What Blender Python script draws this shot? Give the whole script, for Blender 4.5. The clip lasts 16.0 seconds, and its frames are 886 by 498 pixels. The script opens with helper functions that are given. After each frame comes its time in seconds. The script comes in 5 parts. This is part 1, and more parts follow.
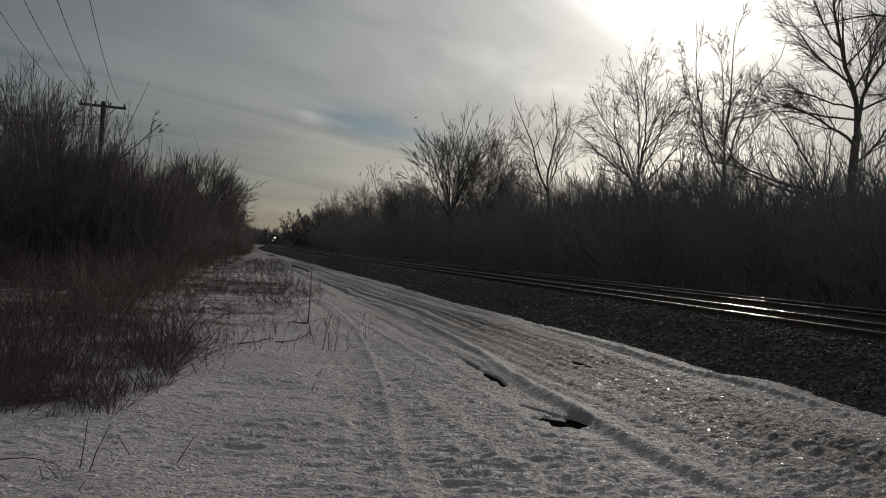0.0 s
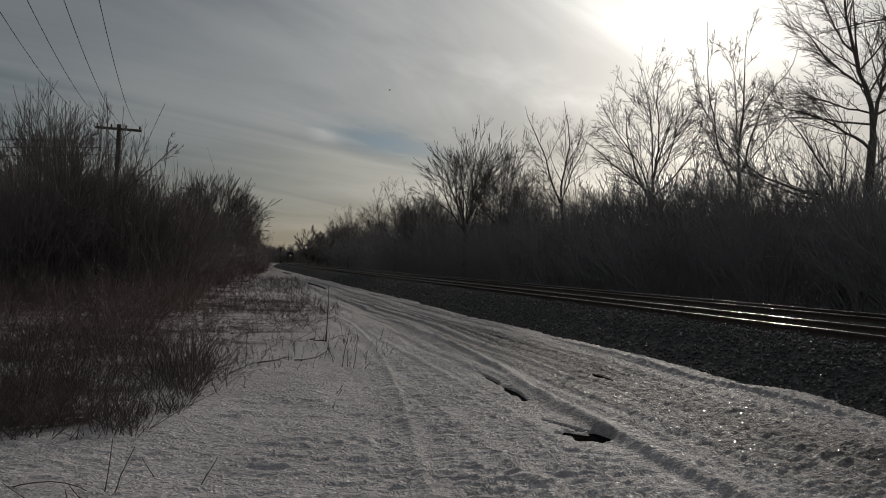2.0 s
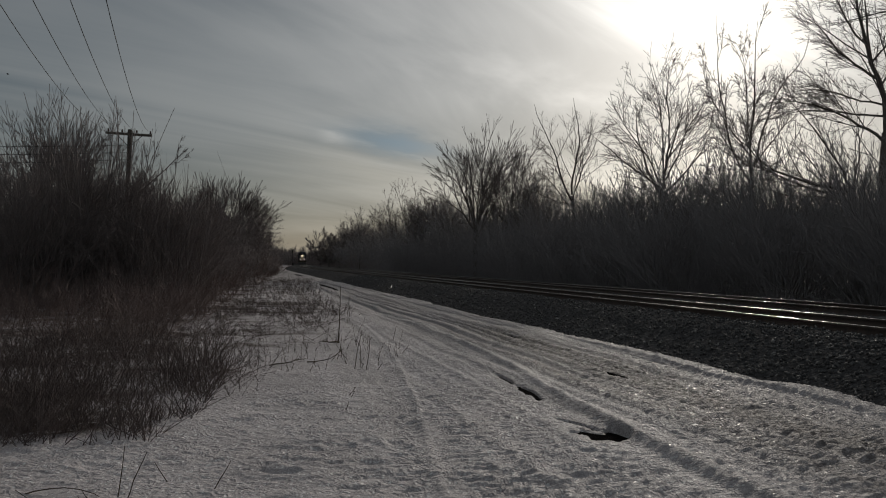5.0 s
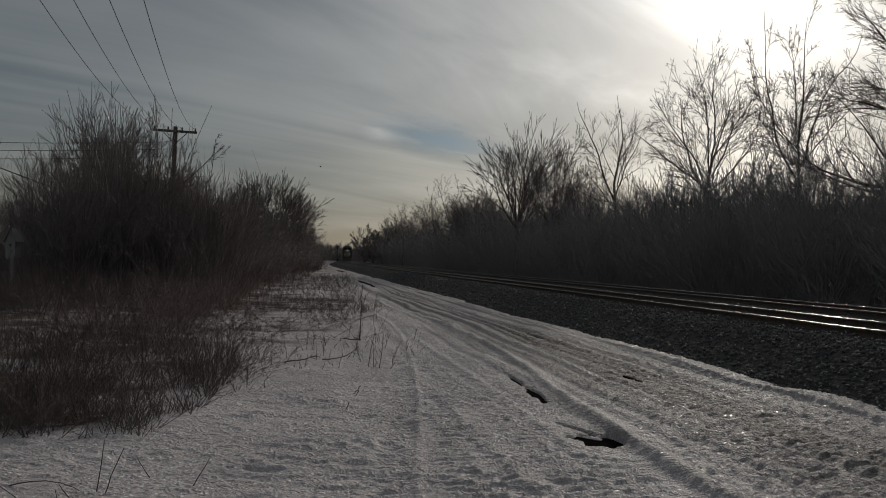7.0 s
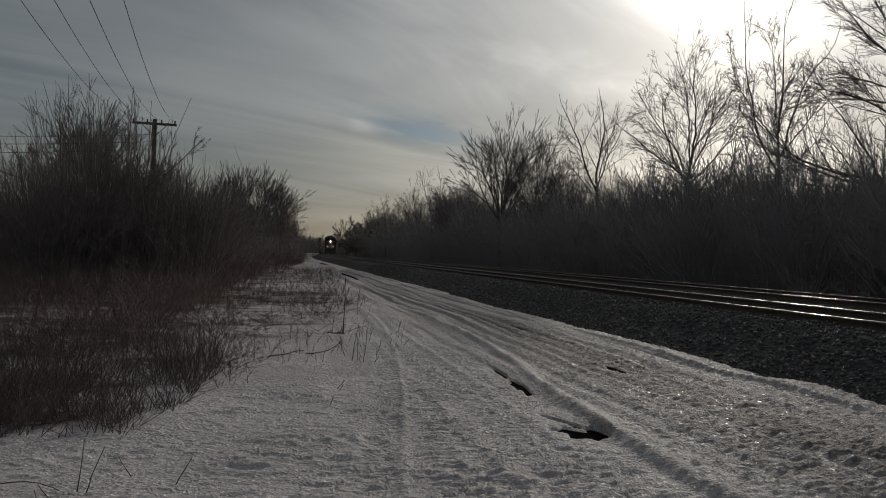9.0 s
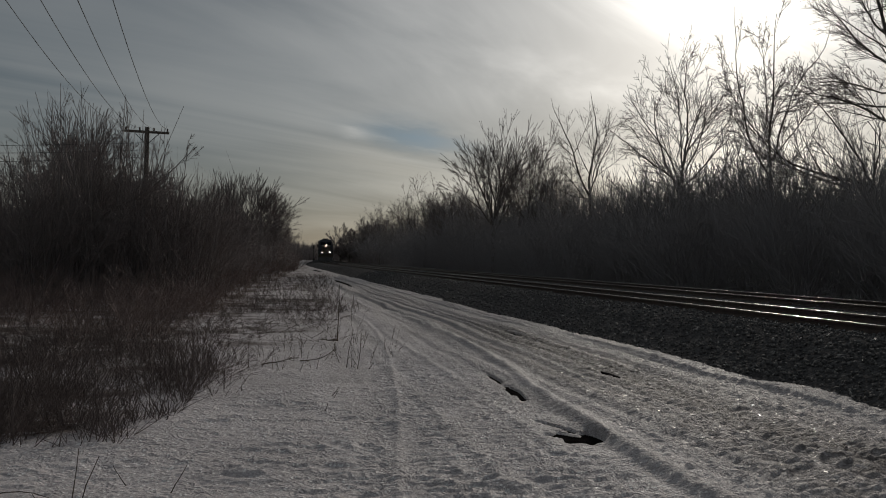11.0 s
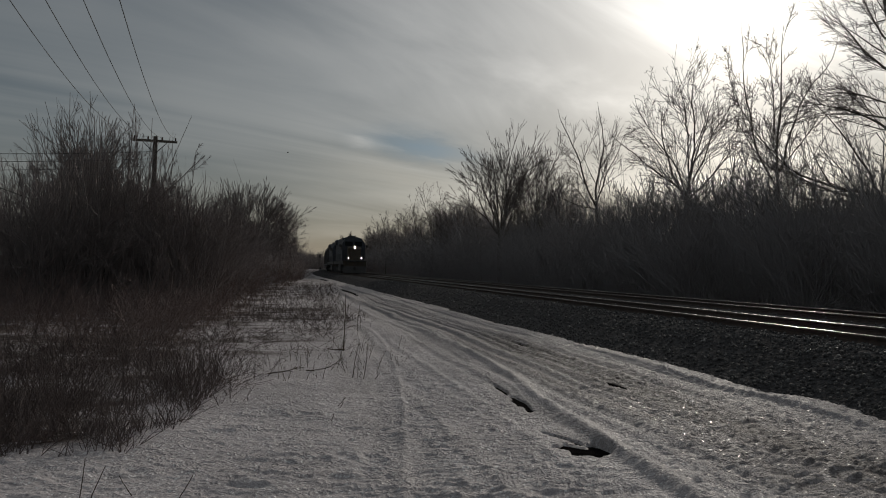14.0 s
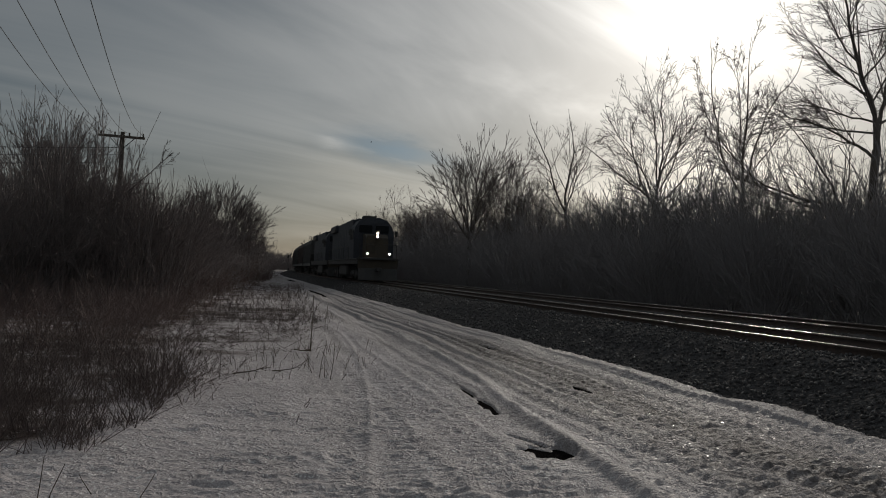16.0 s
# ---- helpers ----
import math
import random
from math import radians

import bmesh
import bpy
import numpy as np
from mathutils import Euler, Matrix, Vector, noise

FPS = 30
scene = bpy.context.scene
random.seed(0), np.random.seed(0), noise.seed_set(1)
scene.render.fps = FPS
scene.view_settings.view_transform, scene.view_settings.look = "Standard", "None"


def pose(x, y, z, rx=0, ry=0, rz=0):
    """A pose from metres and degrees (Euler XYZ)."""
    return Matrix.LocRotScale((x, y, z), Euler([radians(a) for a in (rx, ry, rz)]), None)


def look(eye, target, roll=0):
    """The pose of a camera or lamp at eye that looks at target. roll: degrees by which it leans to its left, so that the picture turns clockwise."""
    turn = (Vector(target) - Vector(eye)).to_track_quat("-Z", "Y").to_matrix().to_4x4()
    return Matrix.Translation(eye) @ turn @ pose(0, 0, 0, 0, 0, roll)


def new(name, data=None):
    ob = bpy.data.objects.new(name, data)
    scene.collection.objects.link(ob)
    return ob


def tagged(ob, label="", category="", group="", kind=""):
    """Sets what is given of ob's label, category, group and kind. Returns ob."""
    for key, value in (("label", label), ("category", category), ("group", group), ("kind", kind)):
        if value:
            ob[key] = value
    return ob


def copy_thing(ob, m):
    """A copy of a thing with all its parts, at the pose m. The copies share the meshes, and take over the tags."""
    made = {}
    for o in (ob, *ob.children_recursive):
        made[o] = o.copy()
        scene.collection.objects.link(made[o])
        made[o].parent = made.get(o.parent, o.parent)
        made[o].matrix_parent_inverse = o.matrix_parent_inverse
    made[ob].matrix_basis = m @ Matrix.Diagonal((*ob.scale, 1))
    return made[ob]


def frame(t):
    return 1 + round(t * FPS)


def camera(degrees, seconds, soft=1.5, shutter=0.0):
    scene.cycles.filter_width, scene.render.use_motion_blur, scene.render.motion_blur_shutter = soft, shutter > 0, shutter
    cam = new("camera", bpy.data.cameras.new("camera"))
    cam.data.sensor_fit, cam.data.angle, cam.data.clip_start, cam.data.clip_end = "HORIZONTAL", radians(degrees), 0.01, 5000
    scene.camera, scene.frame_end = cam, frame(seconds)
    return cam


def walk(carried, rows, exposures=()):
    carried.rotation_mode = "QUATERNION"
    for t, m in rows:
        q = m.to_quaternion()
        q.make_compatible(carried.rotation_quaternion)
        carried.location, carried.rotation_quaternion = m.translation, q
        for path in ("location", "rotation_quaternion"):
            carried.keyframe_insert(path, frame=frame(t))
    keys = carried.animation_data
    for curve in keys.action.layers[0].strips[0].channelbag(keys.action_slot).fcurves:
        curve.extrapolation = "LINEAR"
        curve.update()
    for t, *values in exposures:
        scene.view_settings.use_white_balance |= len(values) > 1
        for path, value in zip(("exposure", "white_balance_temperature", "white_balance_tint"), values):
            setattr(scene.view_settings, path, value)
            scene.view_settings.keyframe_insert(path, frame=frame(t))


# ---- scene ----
cam = camera(59.2, 16.0, soft=1.05)
PATH = [
    (0, (-0.092, 0.634, 1.347), (0.336, 2.587, 1.355), 3.1),
    (0.5, (-0.107, 0.649, 1.355), (0.297, 2.607, 1.378), 3.0),
    (1, (-0.121, 0.654, 1.356), (0.264, 2.616, 1.395), 2.7),
    (1.5, (-0.117, 0.661, 1.352), (0.265, 2.624, 1.395), 2.2),
    (2, (-0.12, 0.65, 1.354), (0.27, 2.611, 1.397), 1.9),
    (2.5, (-0.114, 0.649, 1.351), (0.275, 2.61, 1.385), 1.5),
    (3, (-0.114, 0.652, 1.346), (0.27, 2.615, 1.38), 1.2),
    (3.5, (-0.12, 0.683, 1.349), (0.248, 2.648, 1.387), 1.4),
    (4, (-0.123, 0.679, 1.349), (0.247, 2.644, 1.397), 1.1),
    (6.5, (0.053, 0.758, 1.361), (0.349, 2.735, 1.391), 1.2),
    (7, (0.278, 0.679, 1.389), (0.527, 2.664, 1.421), 1.7),
    (7.5, (0.304, 0.692, 1.399), (0.574, 2.674, 1.419), 1.7),
    (8, (0.27, 0.729, 1.408), (0.549, 2.71, 1.446), 1.7),
    (8.5, (0.271, 0.719, 1.406), (0.563, 2.697, 1.441), 1.4),
    (9, (0.275, 0.718, 1.402), (0.568, 2.697, 1.414), 1.3),
    (11.5, (0.275, 0.695, 1.405), (0.585, 2.671, 1.441), 0.8),
    (12, (0.268, 0.705, 1.411), (0.545, 2.685, 1.455), 0.7),
    (12.5, (0.267, 0.715, 1.408), (0.539, 2.696, 1.458), 0.8),
    (13, (0.268, 0.701, 1.412), (0.547, 2.68, 1.464), 0.7),
    (13.5, (0.272, 0.696, 1.41), (0.556, 2.675, 1.462), 0.8),
    (14, (0.27, 0.702, 1.412), (0.562, 2.68, 1.464), 1.1),
    (14.5, (0.274, 0.702, 1.411), (0.578, 2.678, 1.463), 1.0),
    (15, (0.275, 0.688, 1.41), (0.611, 2.658, 1.467), 1.3),
    (15.5, (0.274, 0.684, 1.415), (0.628, 2.651, 1.48), 1.8),
    (16, (0.27, 0.685, 1.402), (0.639, 2.65, 1.464), 2.1),
]
walk(cam, [(t, look(eye, to, roll)) for t, eye, to, roll in PATH])

# ---- world, sun, exposure ----
SUN_DIR = Vector((0.470, 0.822, 0.322)).normalized()
GAP, PUFF, WARM = (0.118, 0.981, 0.1535), (0.040, 0.987, 0.1555), (0.085, 0.989, 0.118)
SUN_EL = math.asin(SUN_DIR.z)
SUN_AZ = math.atan2(SUN_DIR.x, SUN_DIR.y)


class Nodes:
    """Short hand for building a node tree."""

    def __init__(self, tree):
        self.t = tree
        tree.nodes.clear()

    def n(self, kind):
        return self.t.nodes.new(kind)

    def put(self, socket, value):
        if isinstance(value, bpy.types.NodeSocket):
            self.t.links.new(value, socket)
        elif value is not None:
            socket.default_value = value

    def math(self, op, a, b=None, c=None, clamp=False):
        node = self.n("ShaderNodeMath")
        node.operation, node.use_clamp = op, clamp
        for s, v in zip(node.inputs, (a, b, c)):
            self.put(s, v)
        return node.outputs[0]

    def vec(self, op, a, b=None):
        node = self.n("ShaderNodeVectorMath")
        node.operation = op
        self.put(node.inputs[0], a)
        if b is not None:
            self.put(node.inputs[1], b)
        return node.outputs["Value"] if op in ("DOT_PRODUCT", "LENGTH", "DISTANCE") else node.outputs["Vector"]

    def noise(self, vector, scale, detail=4.0, rough=0.55, distort=0.0):
        node = self.n("ShaderNodeTexNoise")
        self.put(node.inputs["Vector"], vector)
        self.put(node.inputs["Scale"], scale)
        self.put(node.inputs["Detail"], detail)
        self.put(node.inputs["Roughness"], rough)
        self.put(node.inputs["Distortion"], distort)
        return node.outputs["Fac"]

    def ramp(self, fac, lo, hi, a=0.0, b=1.0):
        node = self.n("ShaderNodeMapRange")
        node.interpolation_type = "SMOOTHSTEP"
        for name, v in (("Value", fac), ("From Min", lo), ("From Max", hi), ("To Min", a), ("To Max", b)):
            self.put(node.inputs[name], v)
        return node.outputs["Result"]

    def mix(self, fac, a, b, blend="MIX"):
        node = self.n("ShaderNodeMix")
        node.data_type, node.blend_type = "RGBA", blend
        self.put(node.inputs[0], fac)
        self.put(node.inputs[6], a)
        self.put(node.inputs[7], b)
        return node.outputs[2]

    def scaled(self, vector, s):
        return self.vec("MULTIPLY", vector, s)


def rgb(r, g, b):
    return (r, g, b, 1.0)


def build_world():
    world = bpy.data.worlds.new("winter_sky")
    scene.world = world
    world.use_nodes = True
    k = Nodes(world.node_tree)
    out = k.n("ShaderNodeOutputWorld")
    bg = k.n("ShaderNodeBackground")
    sky = k.n("ShaderNodeTexSky")
    sky.sky_type, sky.sun_disc = "NISHITA", False
    sky.sun_elevation, sky.sun_rotation = SUN_EL, SUN_AZ
    d = k.n("ShaderNodeTexCoord").outputs["Generated"]
    d = k.vec("NORMALIZE", d)
    sep = k.n("ShaderNodeSeparateXYZ")
    k.put(sep.inputs[0], d)
    # the cloud deck seen in perspective: streaks draw together towards the horizon
    z = k.math("MAXIMUM", k.math("ADD", sep.outputs[2], 0.10), 0.05)
    comb = k.n("ShaderNodeCombineXYZ")
    k.put(comb.inputs[0], k.math("DIVIDE", sep.outputs[0], z))
    k.put(comb.inputs[1], k.math("DIVIDE", sep.outputs[1], z))
    deck = comb.outputs[0]
    turn = k.n("ShaderNodeMapping")
    turn.vector_type = "TEXTURE"
    turn.inputs["Rotation"].default_value = (0, 0, radians(33))
    turn.inputs["Scale"].default_value = (3.3, 1.05, 1.0)
    k.put(turn.inputs["Vector"], deck)
    streak = k.noise(turn.outputs[0], 0.8, 7.0, 0.55, 1.3)
    veil = k.noise(deck, 0.55, 3.0, 0.5, 0.4)
    thick = k.ramp(k.math("ADD", k.math("MULTIPLY", streak, 0.6), k.math("MULTIPLY", veil, 0.4)), 0.39, 0.61)
    def spot(centre, wide_by, high_by):
        c0 = Vector(centre).normalized()
        ax = Vector((c0.y, -c0.x, 0.0)).normalized()
        az = ax.cross(c0)
        wob = k.math("MULTIPLY", k.math("SUBTRACT", k.noise(deck, 1.7, 5.0, 0.6), 0.5), 0.05)
        p = k.math("DIVIDE", k.vec("DOT_PRODUCT", d, tuple(ax)), wide_by)
        q = k.math("DIVIDE", k.math("ADD", k.math("SUBTRACT", k.vec("DOT_PRODUCT", d, tuple(az)), wob), k.math("MULTIPLY", k.vec("DOT_PRODUCT", d, tuple(ax)), 0.12)), high_by)
        e = k.math("ADD", k.math("MULTIPLY", p, p), k.math("MULTIPLY", q, q))
        front = k.math("GREATER_THAN", k.vec("DOT_PRODUCT", d, tuple(c0)), 0.0)
        return k.math("MULTIPLY", k.math("POWER", 2.718, k.math("MULTIPLY", e, -1.0)), front)

    thick = k.math("SUBTRACT", thick, k.math("MULTIPLY", spot(GAP, 0.075, 0.013), 0.8), clamp=True)
    thick = k.math("ADD", thick, k.math("MULTIPLY", spot(PUFF, 0.020, 0.007), 0.3), clamp=True)
    grey = k.mix(thick, rgb(0.088, 0.102, 0.109), rgb(0.178, 0.184, 0.181))
    low = k.ramp(sep.outputs[2], 0.0, 0.22, 1.0, 0.0)
    grey = k.mix(k.math("MULTIPLY", low, 0.60), grey, rgb(0.125, 0.120, 0.107))
    grey = k.mix(k.math("MULTIPLY", spot(GAP, 0.065, 0.016), 1.0), grey, rgb(0.025, 0.090, 0.150))
    grey = k.mix(k.math("MULTIPLY", spot(WARM, 0.10, 0.024), 0.35), grey, rgb(0.31, 0.285, 0.235))
    grey = k.mix(k.math("MULTIPLY", spot(PUFF, 0.016, 0.006), 0.3), grey, rgb(0.36, 0.35, 0.33))
    # a clouded sky is brightest overhead
    over = k.vec("SCALE", grey)
    k.put(over.node.inputs["Scale"], k.ramp(sep.outputs[2], 0.36, 1.0, 1.0, 1.15))
    grey = over
    # light gathers round the sun behind the thin cloud
    c = k.math("MAXIMUM", k.vec("DOT_PRODUCT", d, tuple(SUN_DIR)), 0.0)
    wide = k.math("POWER", c, 12.0)
    mid = k.math("POWER", c, 48.0)
    core = k.math("POWER", c, 420.0)
    warm = k.math("ADD", k.math("ADD", k.math("MULTIPLY", wide, 0.47), k.math("MULTIPLY", mid, 0.80)), k.math("MULTIPLY", core, 0.3))
    warm = k.math("MULTIPLY", warm, k.math("ADD", 0.50, k.math("MULTIPLY", thick, 0.64)))
    glow = k.vec("SCALE", rgb(1.0, 0.98, 0.94)[:3])
    k.put(glow.node.inputs["Scale"], warm)
    clear = k.mix(1.0, sky.outputs[0], rgb(0.07, 0.07, 0.07), "MULTIPLY")
    total = k.mix(0.86, clear, grey)
    total = k.mix(1.0, total, glow, "ADD")
    k.put(bg.inputs["Color"], total)
    bg.inputs["Strength"].default_value = 1.0
    k.t.links.new(bg.outputs[0], out.inputs[0])


build_world()
sun = new("sun", bpy.data.lights.new("sun", "SUN"))
sun.data.energy, sun.data.angle, sun.data.color = 1.6, radians(3.0), (1.0, 0.93, 0.82)
sun.matrix_world = look(SUN_DIR * 100, (0, 0, 0))
scene.view_settings.exposure = 0.0


# ---- materials ----
def material(name, build):
    m = bpy.data.materials.new(name)
    m.use_nodes = True
    k = Nodes(m.node_tree)
    out = k.n("ShaderNodeOutputMaterial")
    b = k.n("ShaderNodeBsdfPrincipled")
    k.t.links.new(b.outputs[0], out.inputs[0])
    build(k, b)
    return m


def bumped(k, b, height, strength, distance):
    node = k.n("ShaderNodeBump")
    node.inputs["Strength"].default_value = strength
    node.inputs["Distance"].default_value = distance
    k.put(node.inputs["Height"], height)
    k.put(b.inputs["Normal"], node.outputs[0])


def plain(name, dark, light, rough, scale=6.0, metal=0.0, bump=0.3, stretch=(1, 1, 1), vary=0.25):
    """A surface with grain and blotches at two scales, and a shade of its own for each object."""

    def build(k, b):
        p = k.n("ShaderNodeTexCoord").outputs["Object"]
        q = k.scaled(p, stretch)
        fine = k.noise(q, scale * 8, 5.0, 0.6)
        big = k.noise(q, scale, 3.0)
        own = k.n("ShaderNodeObjectInfo").outputs["Random"]
        f = k.math("ADD", k.math("MULTIPLY", fine, 0.5), k.math("MULTIPLY", big, 0.5))
        f = k.ramp(f, 0.3, 0.7)
        col = k.mix(f, rgb(*dark), rgb(*light))
        shade = k.math("ADD", 1.0 - vary / 2, k.math("MULTIPLY", own, vary))
        v = k.vec("SCALE", col)
        k.put(v.node.inputs["Scale"], shade)
        k.put(b.inputs["Base Color"], v)
        b.inputs["Metallic"].default_value = metal
        k.put(b.inputs["Roughness"], k.ramp(big, 0.3, 0.7, max(0.05, rough - 0.08), min(1.0, rough + 0.08)))
        if bump:
            bumped(k, b, fine, bump, 0.01)

    return material(name, build)


def snow_build(k, b):
    p = k.n("ShaderNodeTexCoord").outputs["Object"]
    slush, grit, mat = k.n("ShaderNodeAttribute"), k.n("ShaderNodeAttribute"), k.n("ShaderNodeAttribute")
    slush.attribute_name, grit.attribute_name, mat.attribute_name = "slush", "grit", "mat"
    wet, soot = slush.outputs["Fac"], grit.outputs["Fac"]
    big = k.noise(p, 0.9, 4.0)
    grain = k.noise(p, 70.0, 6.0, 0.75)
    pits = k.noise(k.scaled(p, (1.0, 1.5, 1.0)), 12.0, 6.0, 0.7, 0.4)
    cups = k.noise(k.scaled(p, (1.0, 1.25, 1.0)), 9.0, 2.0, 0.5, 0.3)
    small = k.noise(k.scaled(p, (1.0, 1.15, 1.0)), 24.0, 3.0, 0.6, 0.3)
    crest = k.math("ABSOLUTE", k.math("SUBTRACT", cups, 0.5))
    crest2 = k.math("ABSOLUTE", k.math("SUBTRACT", small, 0.5))
    clean = k.mix(k.ramp(big, 0.3, 0.7), rgb(0.47, 0.431, 0.437), rgb(0.61, 0.561, 0.568))
    # hollows and grain pits painted greyer than the crests, as shade in the colour
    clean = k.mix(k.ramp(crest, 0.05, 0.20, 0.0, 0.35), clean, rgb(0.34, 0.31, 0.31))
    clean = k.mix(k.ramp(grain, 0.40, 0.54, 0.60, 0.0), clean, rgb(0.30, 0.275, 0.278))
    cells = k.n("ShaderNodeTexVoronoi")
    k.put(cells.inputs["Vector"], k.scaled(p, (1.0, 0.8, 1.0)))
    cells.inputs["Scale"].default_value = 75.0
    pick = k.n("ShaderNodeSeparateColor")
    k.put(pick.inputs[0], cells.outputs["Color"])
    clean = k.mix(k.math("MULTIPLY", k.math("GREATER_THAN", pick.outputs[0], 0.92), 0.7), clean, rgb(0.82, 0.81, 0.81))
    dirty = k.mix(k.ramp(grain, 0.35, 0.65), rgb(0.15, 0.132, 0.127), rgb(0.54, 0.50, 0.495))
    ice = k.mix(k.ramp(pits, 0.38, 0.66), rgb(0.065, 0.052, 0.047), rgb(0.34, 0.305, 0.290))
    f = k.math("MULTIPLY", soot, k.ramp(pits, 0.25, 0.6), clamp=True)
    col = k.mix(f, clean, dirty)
    dead = k.mix(k.ramp(grain, 0.3, 0.7), rgb(0.030, 0.022, 0.018), rgb(0.12, 0.085, 0.068))
    col = k.mix(k.math("MULTIPLY", mat.outputs["Fac"], k.ramp(k.noise(k.scaled(p, (1.0, 1.6, 1.0)), 3.2, 6.0, 0.7), 0.30, 0.50), clamp=True), col, dead)
    fw = k.math("MULTIPLY", wet, k.ramp(k.noise(k.scaled(p, (1.5, 0.6, 1.0)), 13.0, 5.0, 0.65), 0.32, 0.54), clamp=True)
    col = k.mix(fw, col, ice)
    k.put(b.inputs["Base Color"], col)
    glint = k.math("MULTIPLY", k.math("GREATER_THAN", pick.outputs[1], 0.94), 0.25)
    plate = k.math("MULTIPLY", k.math("GREATER_THAN", pick.outputs[1], 0.945), k.ramp(fw, 0.2, 0.7), clamp=True)
    k.put(b.inputs["Roughness"], k.math("SUBTRACT", k.math("SUBTRACT", 0.66, glint), k.math("MULTIPLY", plate, 0.5), clamp=True))
    k.put(b.inputs["Specular IOR Level"], k.math("ADD", 0.05, k.math("MULTIPLY", plate, 0.6)))
    # sun cups: shallow hollows with sharp rims, longer across the sun than along it
    sep = k.n("ShaderNodeSeparateXYZ")
    k.put(sep.inputs[0], p)
    bend = k.n("ShaderNodeTexNoise")
    k.put(bend.inputs["Vector"], p)
    bend.inputs["Scale"].default_value = 5.0
    wander = k.vec("SCALE", k.vec("SUBTRACT", bend.outputs["Color"], (0.5, 0.5, 0.5)))
    wander.node.inputs["Scale"].default_value = 0.16
    flat = k.vec("MULTIPLY", k.vec("ADD", p, wander), (1.0, 1.0, 0.0))

    def cupped(across, along):
        v = k.n("ShaderNodeTexVoronoi")
        v.feature = "F1"
        k.put(v.inputs["Vector"], k.scaled(flat, (across, along, 0.0)))
        v.inputs["Scale"].default_value = 1.0
        return k.math("POWER", v.outputs["Distance"], 1.2)

    worn = k.ramp(k.noise(k.scaled(p, (1.0, 0.8, 0.0)), 1.9, 3.0), 0.34, 0.62, 0.15, 1.0)
    worn2 = k.ramp(k.noise(k.scaled(p, (1.0, 0.8, 0.0)), 3.1, 3.0), 0.36, 0.64, 0.25, 1.0)
    h = k.math("MULTIPLY", crest, -0.008)
    h = k.math("ADD", h, k.math("MULTIPLY", k.math("MULTIPLY", cupped(21.0, 30.0), worn), 0.014))
    h = k.math("ADD", h, k.math("MULTIPLY", k.math("MULTIPLY", cupped(40.0, 56.0), worn2), 0.012))
    h = k.math("ADD", h, k.math("MULTIPLY", crest2, k.ramp(sep.outputs[0], 0.8, 2.4, -0.006, -0.020)))
    h = k.math("ADD", h, k.math("MULTIPLY", grain, 0.004))
    bumped(k, b, h, 1.0, 1.0)


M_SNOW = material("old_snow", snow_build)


def litter_build(k, b):
    p = k.n("ShaderNodeTexCoord").outputs["Object"]
    big = k.noise(p, 0.35, 4.0)
    fine = k.noise(p, 14.0, 6.0, 0.65)
    earth = k.mix(k.ramp(fine, 0.3, 0.7), rgb(0.05, 0.04, 0.032), rgb(0.14, 0.11, 0.085))
    sep = k.n("ShaderNodeSeparateXYZ")
    k.put(sep.inputs[0], p)
    left = k.ramp(sep.outputs[0], -6.0, -14.0)
    cover = k.math("MULTIPLY", left, k.ramp(big, 0.44, 0.56))
    k.put(b.inputs["Base Color"], k.mix(cover, earth, rgb(0.72, 0.72, 0.73)))
    b.inputs["Roughness"].default_value = 0.9
    bumped(k, b, fine, 0.8, 0.05)


M_LITTER = material("leaf_litter", litter_build)


def stone_build(k, b):
    p = k.n("ShaderNodeTexCoord").outputs["Object"]
    isle = k.n("ShaderNodeNewGeometry").outputs["Random Per Island"]
    own = k.n("ShaderNodeObjectInfo").outputs["Random"]
    r = k.math("FRACT", k.math("ADD", isle, own))
    fine = k.noise(p, 60.0, 5.0, 0.6)
    base = k.mix(r, rgb(0.075, 0.073, 0.075), rgb(0.16, 0.155, 0.155))
    base = k.mix(k.math("GREATER_THAN", r, 0.965), base, rgb(0.34, 0.325, 0.315))
    base = k.mix(k.ramp(fine, 0.35, 0.7), base, k.mix(0.5, base, rgb(0.04, 0.036, 0.032)))
    k.put(b.inputs["Base Color"], base)
    k.put(b.inputs["Roughness"], k.ramp(r, 0.0, 0.06, 0.25, 0.9))
    b.inputs["Specular IOR Level"].default_value = 0.2
    bumped(k, b, fine, 0.6, 0.01)


M_STONE = material("crushed_stone", stone_build)


def bed_build(k, b):
    p = k.n("ShaderNodeTexCoord").outputs["Object"]
    v = k.n("ShaderNodeTexVoronoi")
    k.put(v.inputs["Vector"], p)
    v.inputs["Scale"].default_value = 17.0
    fine = k.noise(p, 40.0, 5.0, 0.65)
    sepc = k.n("ShaderNodeSeparateColor")
    k.put(sepc.inputs[0], v.outputs["Color"])
    c = k.mix(sepc.outputs[0], rgb(0.060, 0.058, 0.060), rgb(0.13, 0.126, 0.126))
    c = k.mix(k.ramp(fine, 0.4, 0.7), c, rgb(0.045, 0.040, 0.038))
    k.put(b.inputs["Base Color"], c)
    b.inputs["Roughness"].default_value = 1.0
    b.inputs["Specular IOR Level"].default_value = 0.0
    bumped(k, b, k.math("SUBTRACT", 1.0, v.outputs["Distance"]), 0.9, 0.04)


M_BED = material("ballast_bed", bed_build)


